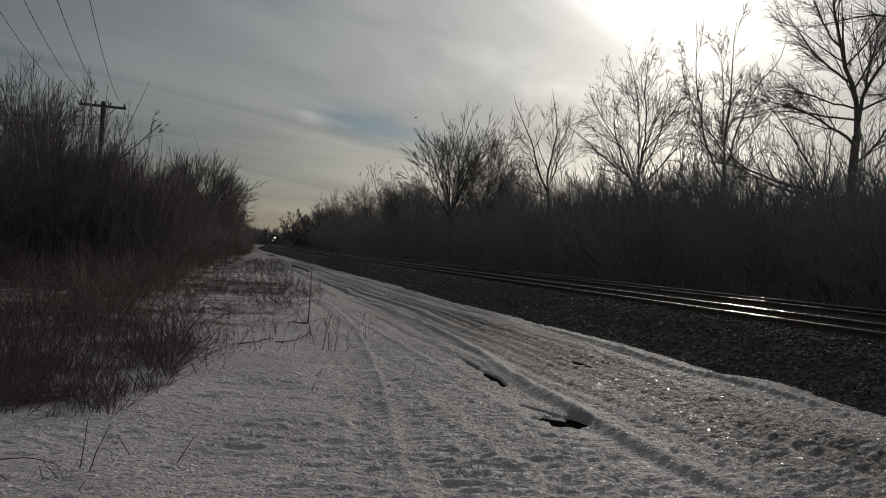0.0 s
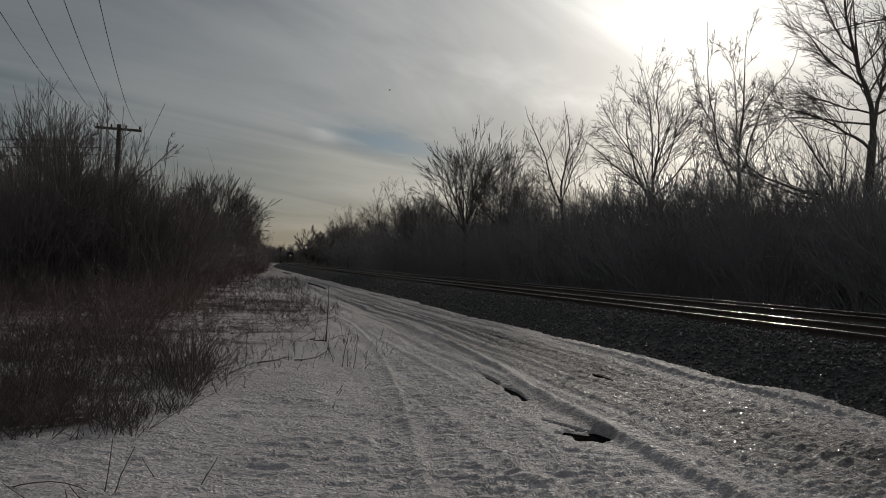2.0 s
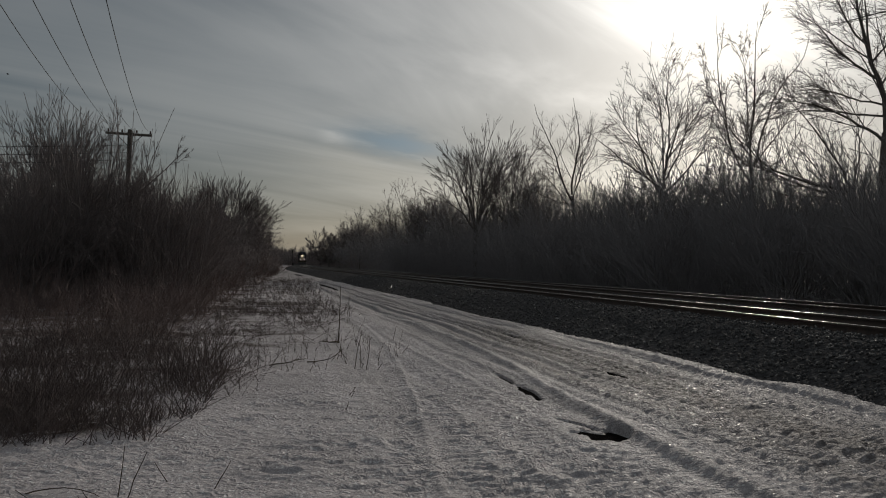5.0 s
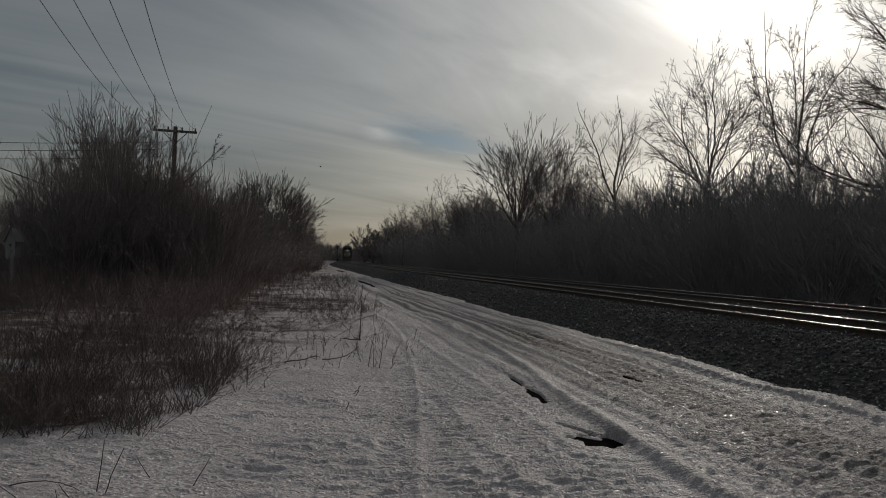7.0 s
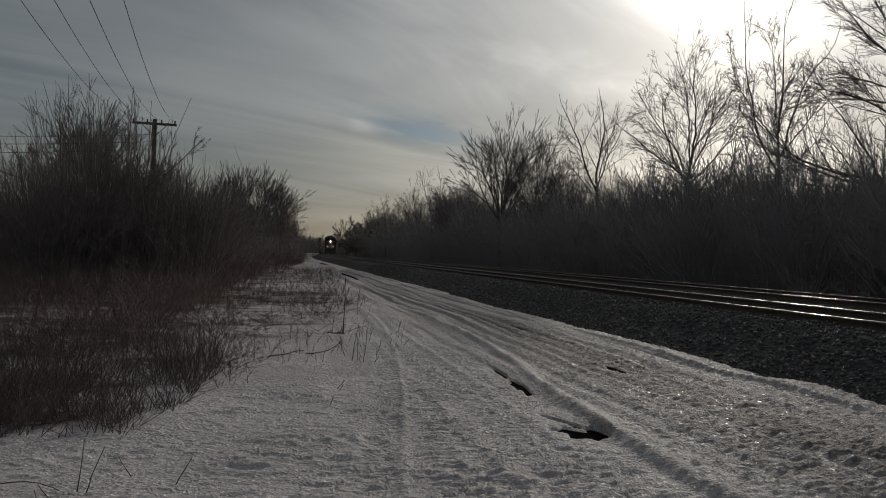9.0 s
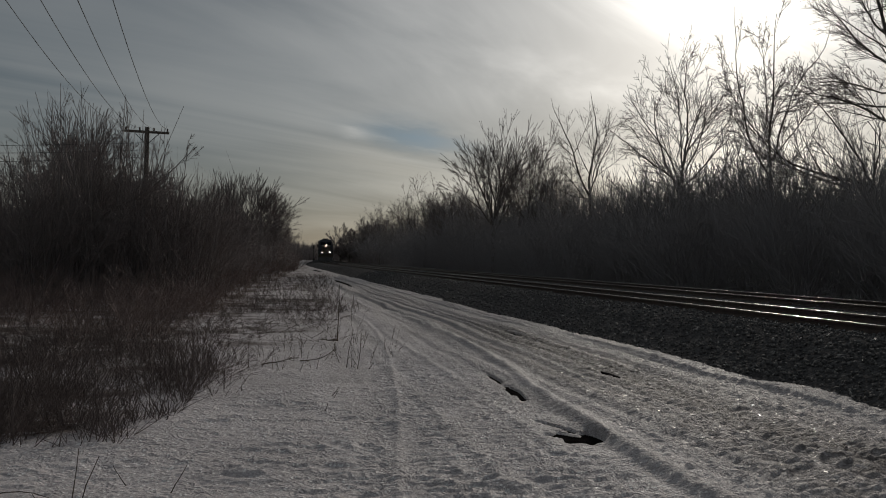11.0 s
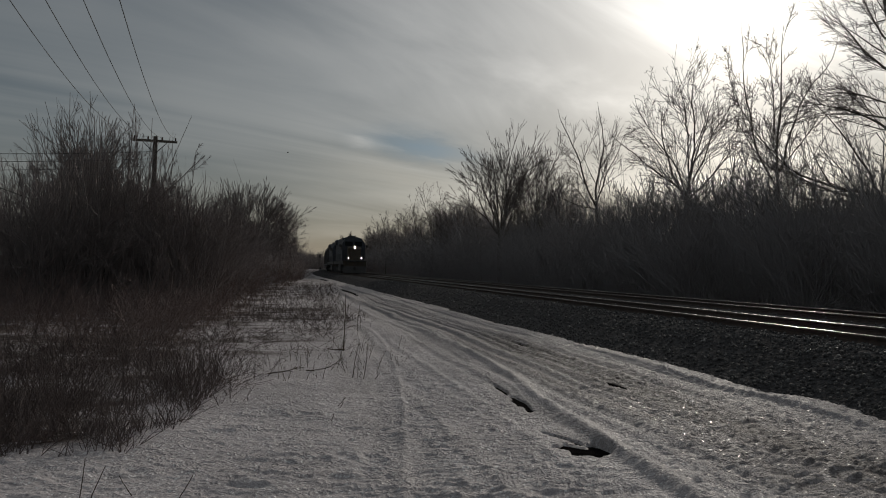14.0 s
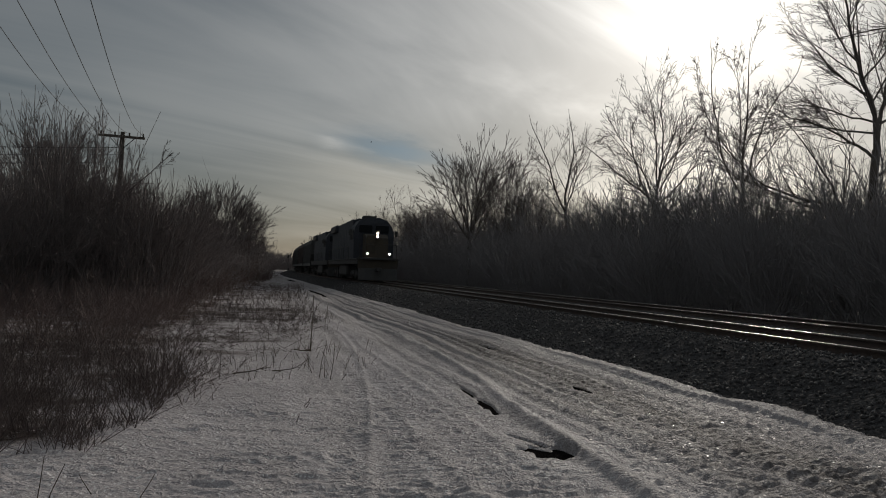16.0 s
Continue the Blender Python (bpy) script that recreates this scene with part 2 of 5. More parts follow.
def steel_build(k, b):
    p = k.n("ShaderNodeTexCoord").outputs["Object"]
    g = k.noise(k.scaled(p, (90.0, 0.6, 1.0)), 1.0, 4.0)
    k.put(b.inputs["Base Color"], k.mix(g, rgb(0.048, 0.046, 0.045), rgb(0.085, 0.083, 0.081)))
    b.inputs["Metallic"].default_value = 1.0
    k.put(b.inputs["Roughness"], k.ramp(g, 0.3, 0.7, 0.17, 0.22))


M_STEEL = material("polished_rail_steel", steel_build)
M_RUST = plain("rusted_rail_web", (0.06, 0.045, 0.040), (0.13, 0.095, 0.080), 0.95, 8.0)
M_TIE = plain("creosoted_timber", (0.08, 0.072, 0.068), (0.18, 0.16, 0.15), 0.85, 5.0, stretch=(0.4, 3, 3))
M_BARK = plain("grey_bark", (0.085, 0.073, 0.066), (0.21, 0.185, 0.165), 0.9, 5.0, bump=0.5, stretch=(3, 3, 0.6))
M_TWIG = plain("bare_twigs", (0.15, 0.128, 0.125), (0.31, 0.268, 0.258), 0.85, 3.0, bump=0.0)
M_RED = plain("russet_stems", (0.112, 0.082, 0.076), (0.25, 0.182, 0.166), 0.85, 1.2, bump=0.0)
M_THICKET = plain("grey_thicket_stems", (0.23, 0.214, 0.218), (0.33, 0.308, 0.310), 0.9, 3.0, bump=0.0)
M_SHRUB = plain("dark_shrub_twigs", (0.106, 0.090, 0.087), (0.258, 0.218, 0.210), 0.9, 3.0, bump=0.0)
M_BRUSH = plain("dead_brush_stems", (0.068, 0.053, 0.050), (0.18, 0.140, 0.130), 0.9, 3.0, bump=0.0)
M_STRAW = plain("dry_weed_stems", (0.045, 0.034, 0.024), (0.14, 0.105, 0.070), 0.85, 3.0, bump=0.0)
M_POLE = plain("weathered_pole_timber", (0.05, 0.042, 0.035), (0.14, 0.12, 0.10), 0.9, 4.0, bump=0.5, stretch=(4, 4, 0.4))
M_WIRE = plain("dark_wire", (0.02, 0.02, 0.02), (0.04, 0.04, 0.04), 0.9, 4.0, bump=0.0)
M_PORC = plain("brown_porcelain", (0.06, 0.03, 0.02), (0.09, 0.05, 0.03), 0.25, 4.0, bump=0.0)
M_WETDIRT = plain("wet_black_gravel", (0.004, 0.0037, 0.0037), (0.018, 0.016, 0.0155), 0.95, 9.0, bump=1.0)
M_WETDIRT.node_tree.nodes["Principled BSDF"].inputs["Specular IOR Level"].default_value = 0.0
M_BOARD = plain("weathered_white_boards", (0.15, 0.14, 0.13), (0.30, 0.285, 0.27), 0.85, 5.0, stretch=(4, 4, 0.6))
M_NAVY = plain("navy_loco_paint", (0.030, 0.034, 0.044), (0.060, 0.064, 0.076), 0.75, 1.2, vary=0.05)
M_YELLOW = plain("grimy_ochre_paint", (0.050, 0.042, 0.034), (0.090, 0.072, 0.050), 0.8, 1.5, vary=0.05)
M_BLACK = plain("grimy_black_steel", (0.035, 0.034, 0.034), (0.075, 0.071, 0.068), 0.7, 2.0, vary=0.1)
M_GREYCAR = plain("faded_grey_wagon_paint", (0.045, 0.045, 0.045), (0.085, 0.083, 0.080), 0.8, 1.0)
M_REDCAR = plain("oxide_red_wagon_paint", (0.050, 0.040, 0.038), (0.085, 0.066, 0.062), 0.8, 1.0)


def glass_build(k, b):
    b.inputs["Base Color"].default_value = rgb(0.020, 0.022, 0.024)
    b.inputs["Roughness"].default_value = 0.5
    b.inputs["Specular IOR Level"].default_value = 0.02


M_GLASS = material("dark_cab_glass", glass_build)


def lamp_material(name, colour, power):
    def build(k, b):
        b.inputs["Base Color"].default_value = rgb(0.8, 0.8, 0.8)
        b.inputs["Emission Color"].default_value = rgb(*colour)
        b.inputs["Emission Strength"].default_value = power

    return material(name, build)


M_HEAD = lamp_material("lit_headlight", (1.0, 0.80, 0.56), 40.0)
M_DITCH = lamp_material("lit_ditch_light", (1.0, 0.90, 0.74), 26.0)


# ---- mesh helpers ----
def link_mesh(name, verts, faces, mats, parent=None, label="", smooth=False, index=None):
    me = bpy.data.meshes.new(name)
    verts = np.asarray(verts, dtype=np.float32).reshape(-1, 3)
    faces = np.asarray(faces, dtype=np.int32)
    n, w = faces.shape
    me.vertices.add(len(verts))
    me.vertices.foreach_set("co", verts.ravel())
    me.loops.add(n * w)
    me.loops.foreach_set("vertex_index", faces.ravel())
    me.polygons.add(n)
    me.polygons.foreach_set("loop_start", np.arange(0, n * w, w, dtype=np.int32))
    if smooth:
        me.polygons.foreach_set("use_smooth", np.ones(n, dtype=bool))
    for m in mats if isinstance(mats, (list, tuple)) else [mats]:
        me.materials.append(m)
    if index is not None:
        me.polygons.foreach_set("material_index", np.asarray(index, dtype=np.int32))
    me.update(calc_edges=True)
    ob = new(name, me)
    if parent:
        ob.parent = parent
    if label:
        ob["label"] = label
    return ob


def part(name, bm, mat, parent, label="", smooth=False):
    me = bpy.data.meshes.new(name)
    bmesh.ops.recalc_face_normals(bm, faces=bm.faces)
    if smooth:
        for f in bm.faces:
            f.smooth = True
    bm.to_mesh(me)
    bm.free()
    me.materials.append(mat)
    ob = new(name, me)
    if parent:
        ob.parent = parent
    if label:
        ob["label"] = label
    return ob


def box(bm, c, s, bevel=0.0, segs=2):
    made = bmesh.ops.create_cube(bm, size=1.0, matrix=Matrix.Translation(c) @ Matrix.Diagonal((*s, 1)))
    if bevel:
        es = list({e for v in made["verts"] for e in v.link_edges})
        bmesh.ops.bevel(bm, geom=es, offset=bevel, segments=segs, affect="EDGES", profile=0.6)
    return bm


def cyl(bm, a, b, r, n=10, r2=None):
    a, b = Vector(a), Vector(b)
    m = Matrix.Translation((a + b) / 2) @ (b - a).to_track_quat("Z", "Y").to_matrix().to_4x4()
    bmesh.ops.create_cone(bm, cap_ends=True, segments=n, radius1=r, radius2=r if r2 is None else r2, depth=(b - a).length, matrix=m)
    return bm


def boxed(name, c, s, mat, parent, bevel=0.0, label=""):
    return part(name, box(bmesh.new(), c, s, bevel), mat, parent, label)


def rod(name, a, b, r, mat, parent, n=8, label="", r2=None):
    return part(name, cyl(bmesh.new(), a, b, r, n, r2), mat, parent, label)


def extruded(profile, x0, x1):
    """A prism: a closed outline in (y, z) drawn out from x0 to x1."""
    bm = bmesh.new()
    a = [bm.verts.new((x0, y, z)) for y, z in profile]
    b = [bm.verts.new((x1, y, z)) for y, z in profile]
    bm.faces.new(a)
    bm.faces.new(b[::-1])
    for i in range(len(a)):
        j = (i + 1) % len(a)
        bm.faces.new((a[i], b[i], b[j], a[j]))
    return bm


def value_noise(x, y, seed=0):
    """Smooth noise on arrays, -1 to 1."""
    xi, yi = np.floor(x).astype(np.int64), np.floor(y).astype(np.int64)
    fx, fy = x - xi, y - yi
    fx, fy = fx * fx * (3 - 2 * fx), fy * fy * (3 - 2 * fy)

    def h(i, j):
        v = (i * 374761393 + j * 668265263 + seed * 974634777) & 0xFFFFFFFF
        v = ((v ^ (v >> 13)) * 1274126177) & 0xFFFFFFFF
        v = v ^ (v >> 16)
        return (v & 0xFFFF) / 32767.5 - 1.0

    a, b, c, d = h(xi, yi), h(xi + 1, yi), h(xi, yi + 1), h(xi + 1, yi + 1)
    return (a * (1 - fx) + b * fx) * (1 - fy) + (c * (1 - fx) + d * fx) * fy


def track_x(y):
    """The near track's centre line: straight past the camera, a slow bend far off, then straight again."""
    y = np.asarray(y, dtype=float)
    s = np.clip((y - 90.0) / 140.0, 0.0, 1.0)
    bent = np.minimum(y, 90.0) + 140.0 * (s - s**3 + s**4 / 2)
    return 10.2 - 0.0612 * bent


RAIL_TOP = 0.598


def rail_x(y):
    """The near railway track's centre line, a metre nearer the road than the bank's own line."""
    y = np.asarray(y, dtype=float)
    return 0.02 + 0.915 * (track_x((y - 0.7) / 0.915 + 0.7) - 0.1) + 0.0065 * (np.clip(y, -40.0, 120.0) - 20.0) + 0.06


def tubes(paths, radii, k):
    """Tapered tubes: paths (n, N, 3), radii (n, N), k sides."""
    n, m, _ = paths.shape
    d = np.gradient(paths, axis=1)
    d /= np.linalg.norm(d, axis=2, keepdims=True) + 1e-9
    ref = np.where(np.abs(d[:, :1, 2:3]) > 0.8, np.array([1.0, 0, 0]), np.array([0, 0, 1.0]))
    ref = np.broadcast_to(ref, d.shape)
    u = np.cross(d, ref)
    u /= np.linalg.norm(u, axis=2, keepdims=True) + 1e-9
    v = np.cross(d, u)
    ang = np.arange(k) * 2 * np.pi / k
    ring = u[:, :, None] * np.cos(ang)[:, None] + v[:, :, None] * np.sin(ang)[:, None]
    verts = paths[:, :, None] + ring * radii[:, :, None, None]
    i = np.arange(n)[:, None, None] * m * k + np.arange(m - 1)[None, :, None] * k
    a, b = np.arange(k), (np.arange(k) + 1) % k
    faces = np.stack([i + a, i + b, i + b + k, i + a + k], axis=-1).reshape(-1, 4)
    return verts.reshape(-1, 3), faces


def sprout(rng, start, way, length, r0, r1, m, wob, up):
    """Branches as polylines of m points that wander and bend upwards."""
    n = len(start)
    pts = np.zeros((n, m, 3))
    pts[:, 0] = start
    d = way.copy()
    for i in range(1, m):
        d = d + rng.normal(0, wob, (n, 3)) + np.array([0, 0, up])
        d /= np.linalg.norm(d, axis=1, keepdims=True)
        pts[:, i] = pts[:, i - 1] + d * (length / (m - 1))[:, None]
    t = np.linspace(0, 1, m)[None]
    return pts, r0[:, None] * (1 - t) + r1[:, None] * t


def children(rng, pts, rad, count, t0, t1, angle, ratio, thick, rmin, taper=0.48):
    """Starts, ways, lengths and radii of the side branches of the given ones."""
    n, m, _ = pts.shape
    t = np.sort(rng.uniform(t0, t1, (n, count)), axis=1).ravel() * (m - 1)
    i = np.repeat(np.arange(n), count)
    j = np.minimum(t.astype(int), m - 2)
    f = (t - j)[:, None]
    a, b = pts[i, j], pts[i, j + 1]
    start = a * (1 - f) + b * f
    along = (b - a) / (np.linalg.norm(b - a, axis=1, keepdims=True) + 1e-9)
    side = rng.normal(0, 1, along.shape)
    side -= along * (side * along).sum(1, keepdims=True)
    side /= np.linalg.norm(side, axis=1, keepdims=True) + 1e-9
    ang = np.radians(rng.normal(angle, 9.0, len(i)))[:, None]
    way = along * np.cos(ang) + side * np.sin(ang)
    full = np.linalg.norm(np.diff(pts, axis=1), axis=2).sum(1)
    length = full[i] * ratio * rng.uniform(0.6, 1.25, len(i)) * (1.15 * (1.0 - taper * t / (m - 1)))
    r = rad[i, j] * (1 - f[:, 0]) + rad[i, j + 1] * f[:, 0]
    return start, way, length, np.maximum(r * thick, rmin)


def gather(sets):
    off, vs, fs = 0, [], []
    for v, f in sets:
        vs.append(v)
        fs.append(f + off)
        off += len(v)
    return np.concatenate(vs), np.concatenate(fs)


def forked(rng, start, way, total, r, levels, angle, ratio, thin, side, wob, up, rmin):
    """Branches that fork again and again, each generation shorter and thinner, with a few side shoots."""
    sets = []
    length = total * (1 - ratio) / (1 - ratio**levels)
    for level in range(levels):
        last = level == levels - 1
        m = 2 if level >= levels - 2 else 3 if level > 1 else 4
        pts, rad = sprout(rng, start, way, length, r, np.maximum(r * thin, rmin), m, wob, up)
        sets.append(tubes(pts, rad, 5 if level == 0 and len(start) < 12 else 4 if level == 1 and len(start) < 40 else 3))
        if last:
            break
        d = pts[:, -1] - pts[:, -2]
        d /= np.linalg.norm(d, axis=1, keepdims=True)
        a = rng.normal(0, 1, d.shape)
        a -= d * (a * d).sum(1, keepdims=True)
        a /= np.linalg.norm(a, axis=1, keepdims=True)
        b = np.cross(d, a)
        n = len(d)
        new_s, new_w, new_l, new_r = [], [], [], []
        for c in range(3):
            keep = rng.uniform(0, 1, n) < (1.0, 1.0, 0.3)[c]
            turn = np.radians(angle * rng.uniform(0.7, 1.35, n) * (0.55, 1.0, 1.15)[c])[:, None]
            out = (a, -a * 0.85 + b * 0.5, b)[c]
            w = d * np.cos(turn) + out * np.sin(turn)
            new_s.append(pts[keep, -1])
            new_w.append(w[keep])
            new_l.append((length * ratio * rng.uniform(0.82, 1.12, n) * (1.0, 0.9, 0.75)[c])[keep])
            new_r.append((np.maximum(r * thin * (0.95, 0.85, 0.7)[c], rmin))[keep])
        if side:
            s2, w2, l2, r2 = children(rng, pts, rad, 1, 0.15, 0.9, angle * 1.5, ratio * 0.95, 0.6, rmin)
            some = rng.uniform(0, 1, len(s2)) < side
            s2, w2, l2, r2 = s2[some], w2[some], l2[some], r2[some]
            new_s.append(s2)
            new_w.append(w2)
            new_l.append(l2)
            new_r.append(r2)
        start, way, length, r = (np.concatenate(q) for q in (new_s, new_w, new_l, new_r))
        way = way / np.linalg.norm(way, axis=1, keepdims=True)
    return sets


def woody(name, seed, limbs, grow, rmin, label, category, at, group, whips, twig):
    """A leafless shrub: limbs as (start, way, length, radius); grow as forked() takes it (levels, angle, ratio, thin,
    side, wobble, lift)."""
    rng = np.random.default_rng(seed)
    thing = tagged(new(name), label, category, group)
    start, way, total, r = (np.array([q[i] for q in limbs], float) for i in range(4))
    sets = forked(rng, start, way / np.linalg.norm(way, axis=1, keepdims=True), total, r, *grow, rmin)
    v, f = gather(sets[:2])
    link_mesh("trunk", v, f, twig or M_BARK, thing, smooth=True)
    v, f = gather(sets[2:] + whips)
    link_mesh("crown", v, f, twig or M_TWIG, thing, smooth=True)
    thing.matrix_basis = pose(*at)
    return thing


# ---- the setting: ground, snow, ballast ----
def sheet(name, us, ys, height, mat, label, kind="structure", extra=None):
    """A sheet over offsets us from the track and distances ys along it."""
    u, y = np.meshgrid(us, ys)
    x = u + track_x(y)
    z = height(u, x, y)
    n, m = u.shape
    i = (np.arange(n - 1)[:, None] * m + np.arange(m - 1)[None]).ravel()
    faces = np.stack([i, i + 1, i + m + 1, i + m], axis=1)
    ob = link_mesh(name, np.stack([x, y, z], axis=-1), faces, mat, smooth=True)
    tagged(ob, label, name.replace("_", " "), kind=kind)
    if extra:
        for key, values in extra(u, x, y).items():
            ob.data.attributes.new(key, "FLOAT", "POINT").data.foreach_set("value", values.ravel().astype(np.float32))
    return ob


EDGE = -3.8  # where the snow ends, from the near track's centre
RUTS = [(-7.38, 0.012, 0.13), (-5.70, 0.024, 0.24), (-6.35, 0.018, 0.10), (-6.02, 0.014, 0.07), (-5.15, 0.018, 0.10), (-8.15, 0.005, 0.12)]


def rut_wander(u, y):
    """The lanes drift a little to and fro."""
    far = np.clip((y - 11.0) / 10.0, 0, 1)
    return u + far * (0.10 * np.sin(y * 0.23 + 0.6) + 0.06 * np.sin(y * 0.61))


def berm_u(y):
    """The crest of snow pushed up beside the left wheel rut."""
    return np.interp(y, [4, 6.5, 9, 12.5, 20, 60], [-7.36, -7.30, -7.10, -6.74, -6.62, -6.6])


def tread_x(y):
    """The edge of the single tyre track that leaves the lanes towards the camera."""
    return np.where(y < 15.8, np.interp(y, [4.8, 5.66, 8.3, 11.4, 15.8], [0.73, 0.78, 1.05, 1.23, 1.36]), track_x(y) - 7.87)


HOLES = [(2.30, 6.60, 0.165, 0.25, 24.0), (2.25, 6.95, 0.026, 0.20, 24.0), (2.31, 8.75, 0.050, 0.42, 0.5), (2.29, 9.60, 0.030, 0.45, 1.0), (3.86, 10.0, 0.026, 0.24, 4.0), (1.45, 46.0, 0.16, 5.0, 3.4), (-0.15, 86.0, 0.30, 6.0, 3.4), (3.9, 15.2, 0.05, 0.5, 3.4)]
PRINTS = [(-0.16, 6.1, 70), (0.03, 8.59, 80), (0.08, 8.14, 60), (-0.25, 8.2, 95), (0.42, 6.48, 15), (0.65, 6.38, 20), (0.25, 6.43, 70), (-0.03, 6.56, 80), (1.11, 7.73, 50), (1.30, 8.16, 80), (1.23, 5.54, 75), (1.17, 5.08, 80), (1.10, 5.66, 60), (1.58, 5.45, 60), (1.69, 5.38, 90), (0.38, 5.02, 85), (0.42, 5.87, 70), (-0.20, 5.79, 80), (-0.59, 7.33, 90), (-0.47, 7.55, 70), (0.08, 11.29, 90), (-0.95, 6.15, 40), (-1.35, 6.0, 60)]


def ridged(x, y, seed):
    """Hollows between sharp crests."""
    return 0.35 - np.abs(value_noise(x, y, seed))


def plates(x, y, seed):
    """Thawed plates, one to each unit cell: how far each place lies beyond the middle of its plate, along y."""
    xi, yi = np.floor(x).astype(np.int64), np.floor(y).astype(np.int64)
    best, beyond = np.full(x.shape, 9.0), np.zeros(x.shape)
    for i in (-1, 0, 1):
        for j in (-1, 0, 1):
            ci, cj = xi + i, yi + j
            v = (ci * 374761393 + cj * 668265263 + seed * 974634777) & 0xFFFFFFFF
            v = ((v ^ (v >> 13)) * 1274126177) & 0xFFFFFFFF
            v = v ^ (v >> 16)
            dx, dy = x - ci - (v & 0xFF) / 255.0, y - cj - ((v >> 8) & 0xFF) / 255.0
            d = dx * dx + dy * dy
            beyond = np.where(d < best, dy, beyond)
            best = np.minimum(best, d)
    return np.clip(beyond, -0.9, 0.9)


def snow_height(u, x, y):
    z = 0.028 * value_noise(x * 0.9, y * 0.7, 1) + 0.012 * value_noise(x * 2.3, y * 2.0, 2)
    # thawed and frozen again: small hollows with sharp crests
    warp = 0.5 * value_noise(x * 3.0, y * 3.0, 16)
    driven = np.clip((x - 0.3) / 1.2, 0.0, 1.0)
    b = (u - berm_u(y)) + 0.03 * value_noise(y * 1.7, y * 0 + 2.0, 18)
    e = x - tread_x(y)
    calm = (1 - 0.75 * np.exp(-(((b + 0.03) / 0.20) ** 2))) * (1 - 0.15 * np.exp(-(((e - 0.03) / 0.30) ** 4)))
    crust = calm * (1.0 + 0.5 * driven) * (0.85 + 0.35 * value_noise(x * 0.6, y * 0.5, 17))
    z += crust * 0.003 * ridged(x * 4.6 + warp, y * 8.0 + warp, 3)
    z += crust * 0.007 * ridged(x * 8.5 + warp, y * 15.0 - warp, 5)
    fade = np.clip((34.0 - y) / 16.0, 0.0, 1.0)
    bare = np.clip(0.55 + 0.8 * value_noise(x * 1.1, y * 0.9, 27), 0.12, 1.0) + 0.12 * driven
    # each plate dips towards the sun and breaks off in a small step on its shaded side
    z -= fade * calm * bare * 0.011 * plates(x * 4.6 + 0.7 * warp, y * 4.8 + 0.7 * warp, 28)
    z -= fade * calm * (0.5 + 0.25 * driven) * 0.0125 * plates(x * 7.5 - 0.7 * warp, y * 9.5 + 0.7 * warp, 29)
    z -= np.clip((16.0 - y) / 6.0, 0.0, 1.0) * calm * (0.0085 + 0.007 * driven) * plates(x * 13.0 - 0.7 * warp, y * 17.0 + 0.7 * warp, 37)
    w = rut_wander(u, y)
    # old wheel lines, drawn out along the road
    lane = driven * np.clip((u + 10.2) / 1.2, 0, 1)
    right = np.clip((u + 7.3) / 0.5, 0, 1)
    lane = lane * (0.5 + 0.5 * right)
    z += right * (0.030 * ridged(w * 3.3, y * 0.10, 38) + 0.016 * ridged(w * 7.0, y * 0.22, 39)) * np.clip((EDGE - 0.1 - u) / 0.3, 0, 1)
    z += lane * (0.55 + 0.65 * np.clip((y - 7.0) / 14.0, 0, 1)) * (0.030 * value_noise(w * 4.6, y * 0.12, 31) + 0.030 * value_noise(w * 9.5, y * 0.16, 32))
    for c, depth, width in RUTS:
        g = np.exp(-(((w - c) / width) ** 2))
        tread = np.abs(np.sin(y * 22.0 + 2.0 * value_noise(x * 3, y * 2.0, 8)))
        z += -depth * g + 0.004 * g * tread
        for side, gain in ((1, 0.6), (-1, 0.25)):
            z += depth * gain * np.exp(-(((w - c - side * width * 1.9) / (width * 0.55)) ** 2)) * (0.8 + 0.4 * value_noise(x * 5, y * 4, 9))
    z += 0.060 * np.exp(-((b / np.where(b < 0, 0.070, 0.10)) ** 2)) * (0.85 + 0.14 * value_noise(x * 2, y * 2.6, 19) + 0.15 * value_noise(x * 12, y * 12, 20)) * np.clip((40 - y) / 20, 0.35, 1)
    bar = np.abs(np.sin(y * 26.0 + 0.4 * np.sin(e * 22.0)))
    z += (0.010 * np.exp(-((e / 0.035) ** 2)) + np.exp(-(((e + 0.17) / 0.13) ** 4)) * (0.020 * bar - 0.022) + np.exp(-(((e - 0.26) / 0.13) ** 4)) * (0.018 * bar - 0.012)) * np.clip((26 - y) / 8, 0.2, 1)
    for hx, hy, a, b, turn in HOLES:
        c, s = math.cos(radians(turn)), math.sin(radians(turn))
        p, q = (x - hx) * c + (y - hy) * s, -(x - hx) * s + (y - hy) * c
        r = np.sqrt((p / a) ** 2 + (q / b) ** 2)
        level = np.exp(-(((p / (a + 0.13)) ** 2 + (q / (b + 0.22)) ** 2) ** 2)) * np.where(b_side(x, y) < 0.0, 1.0, 0.0)
        z = z * (1 - 0.9 * level) + 0.002 * level
        ragged = 1.0 + 0.45 * value_noise(x * 16, y * 9, 10)
        g = 1.0 / (1.0 + np.exp(np.clip(12.0 * (r * ragged - 1.0), -40, 40)))
        z = z * (1 - g) - 0.065 * g
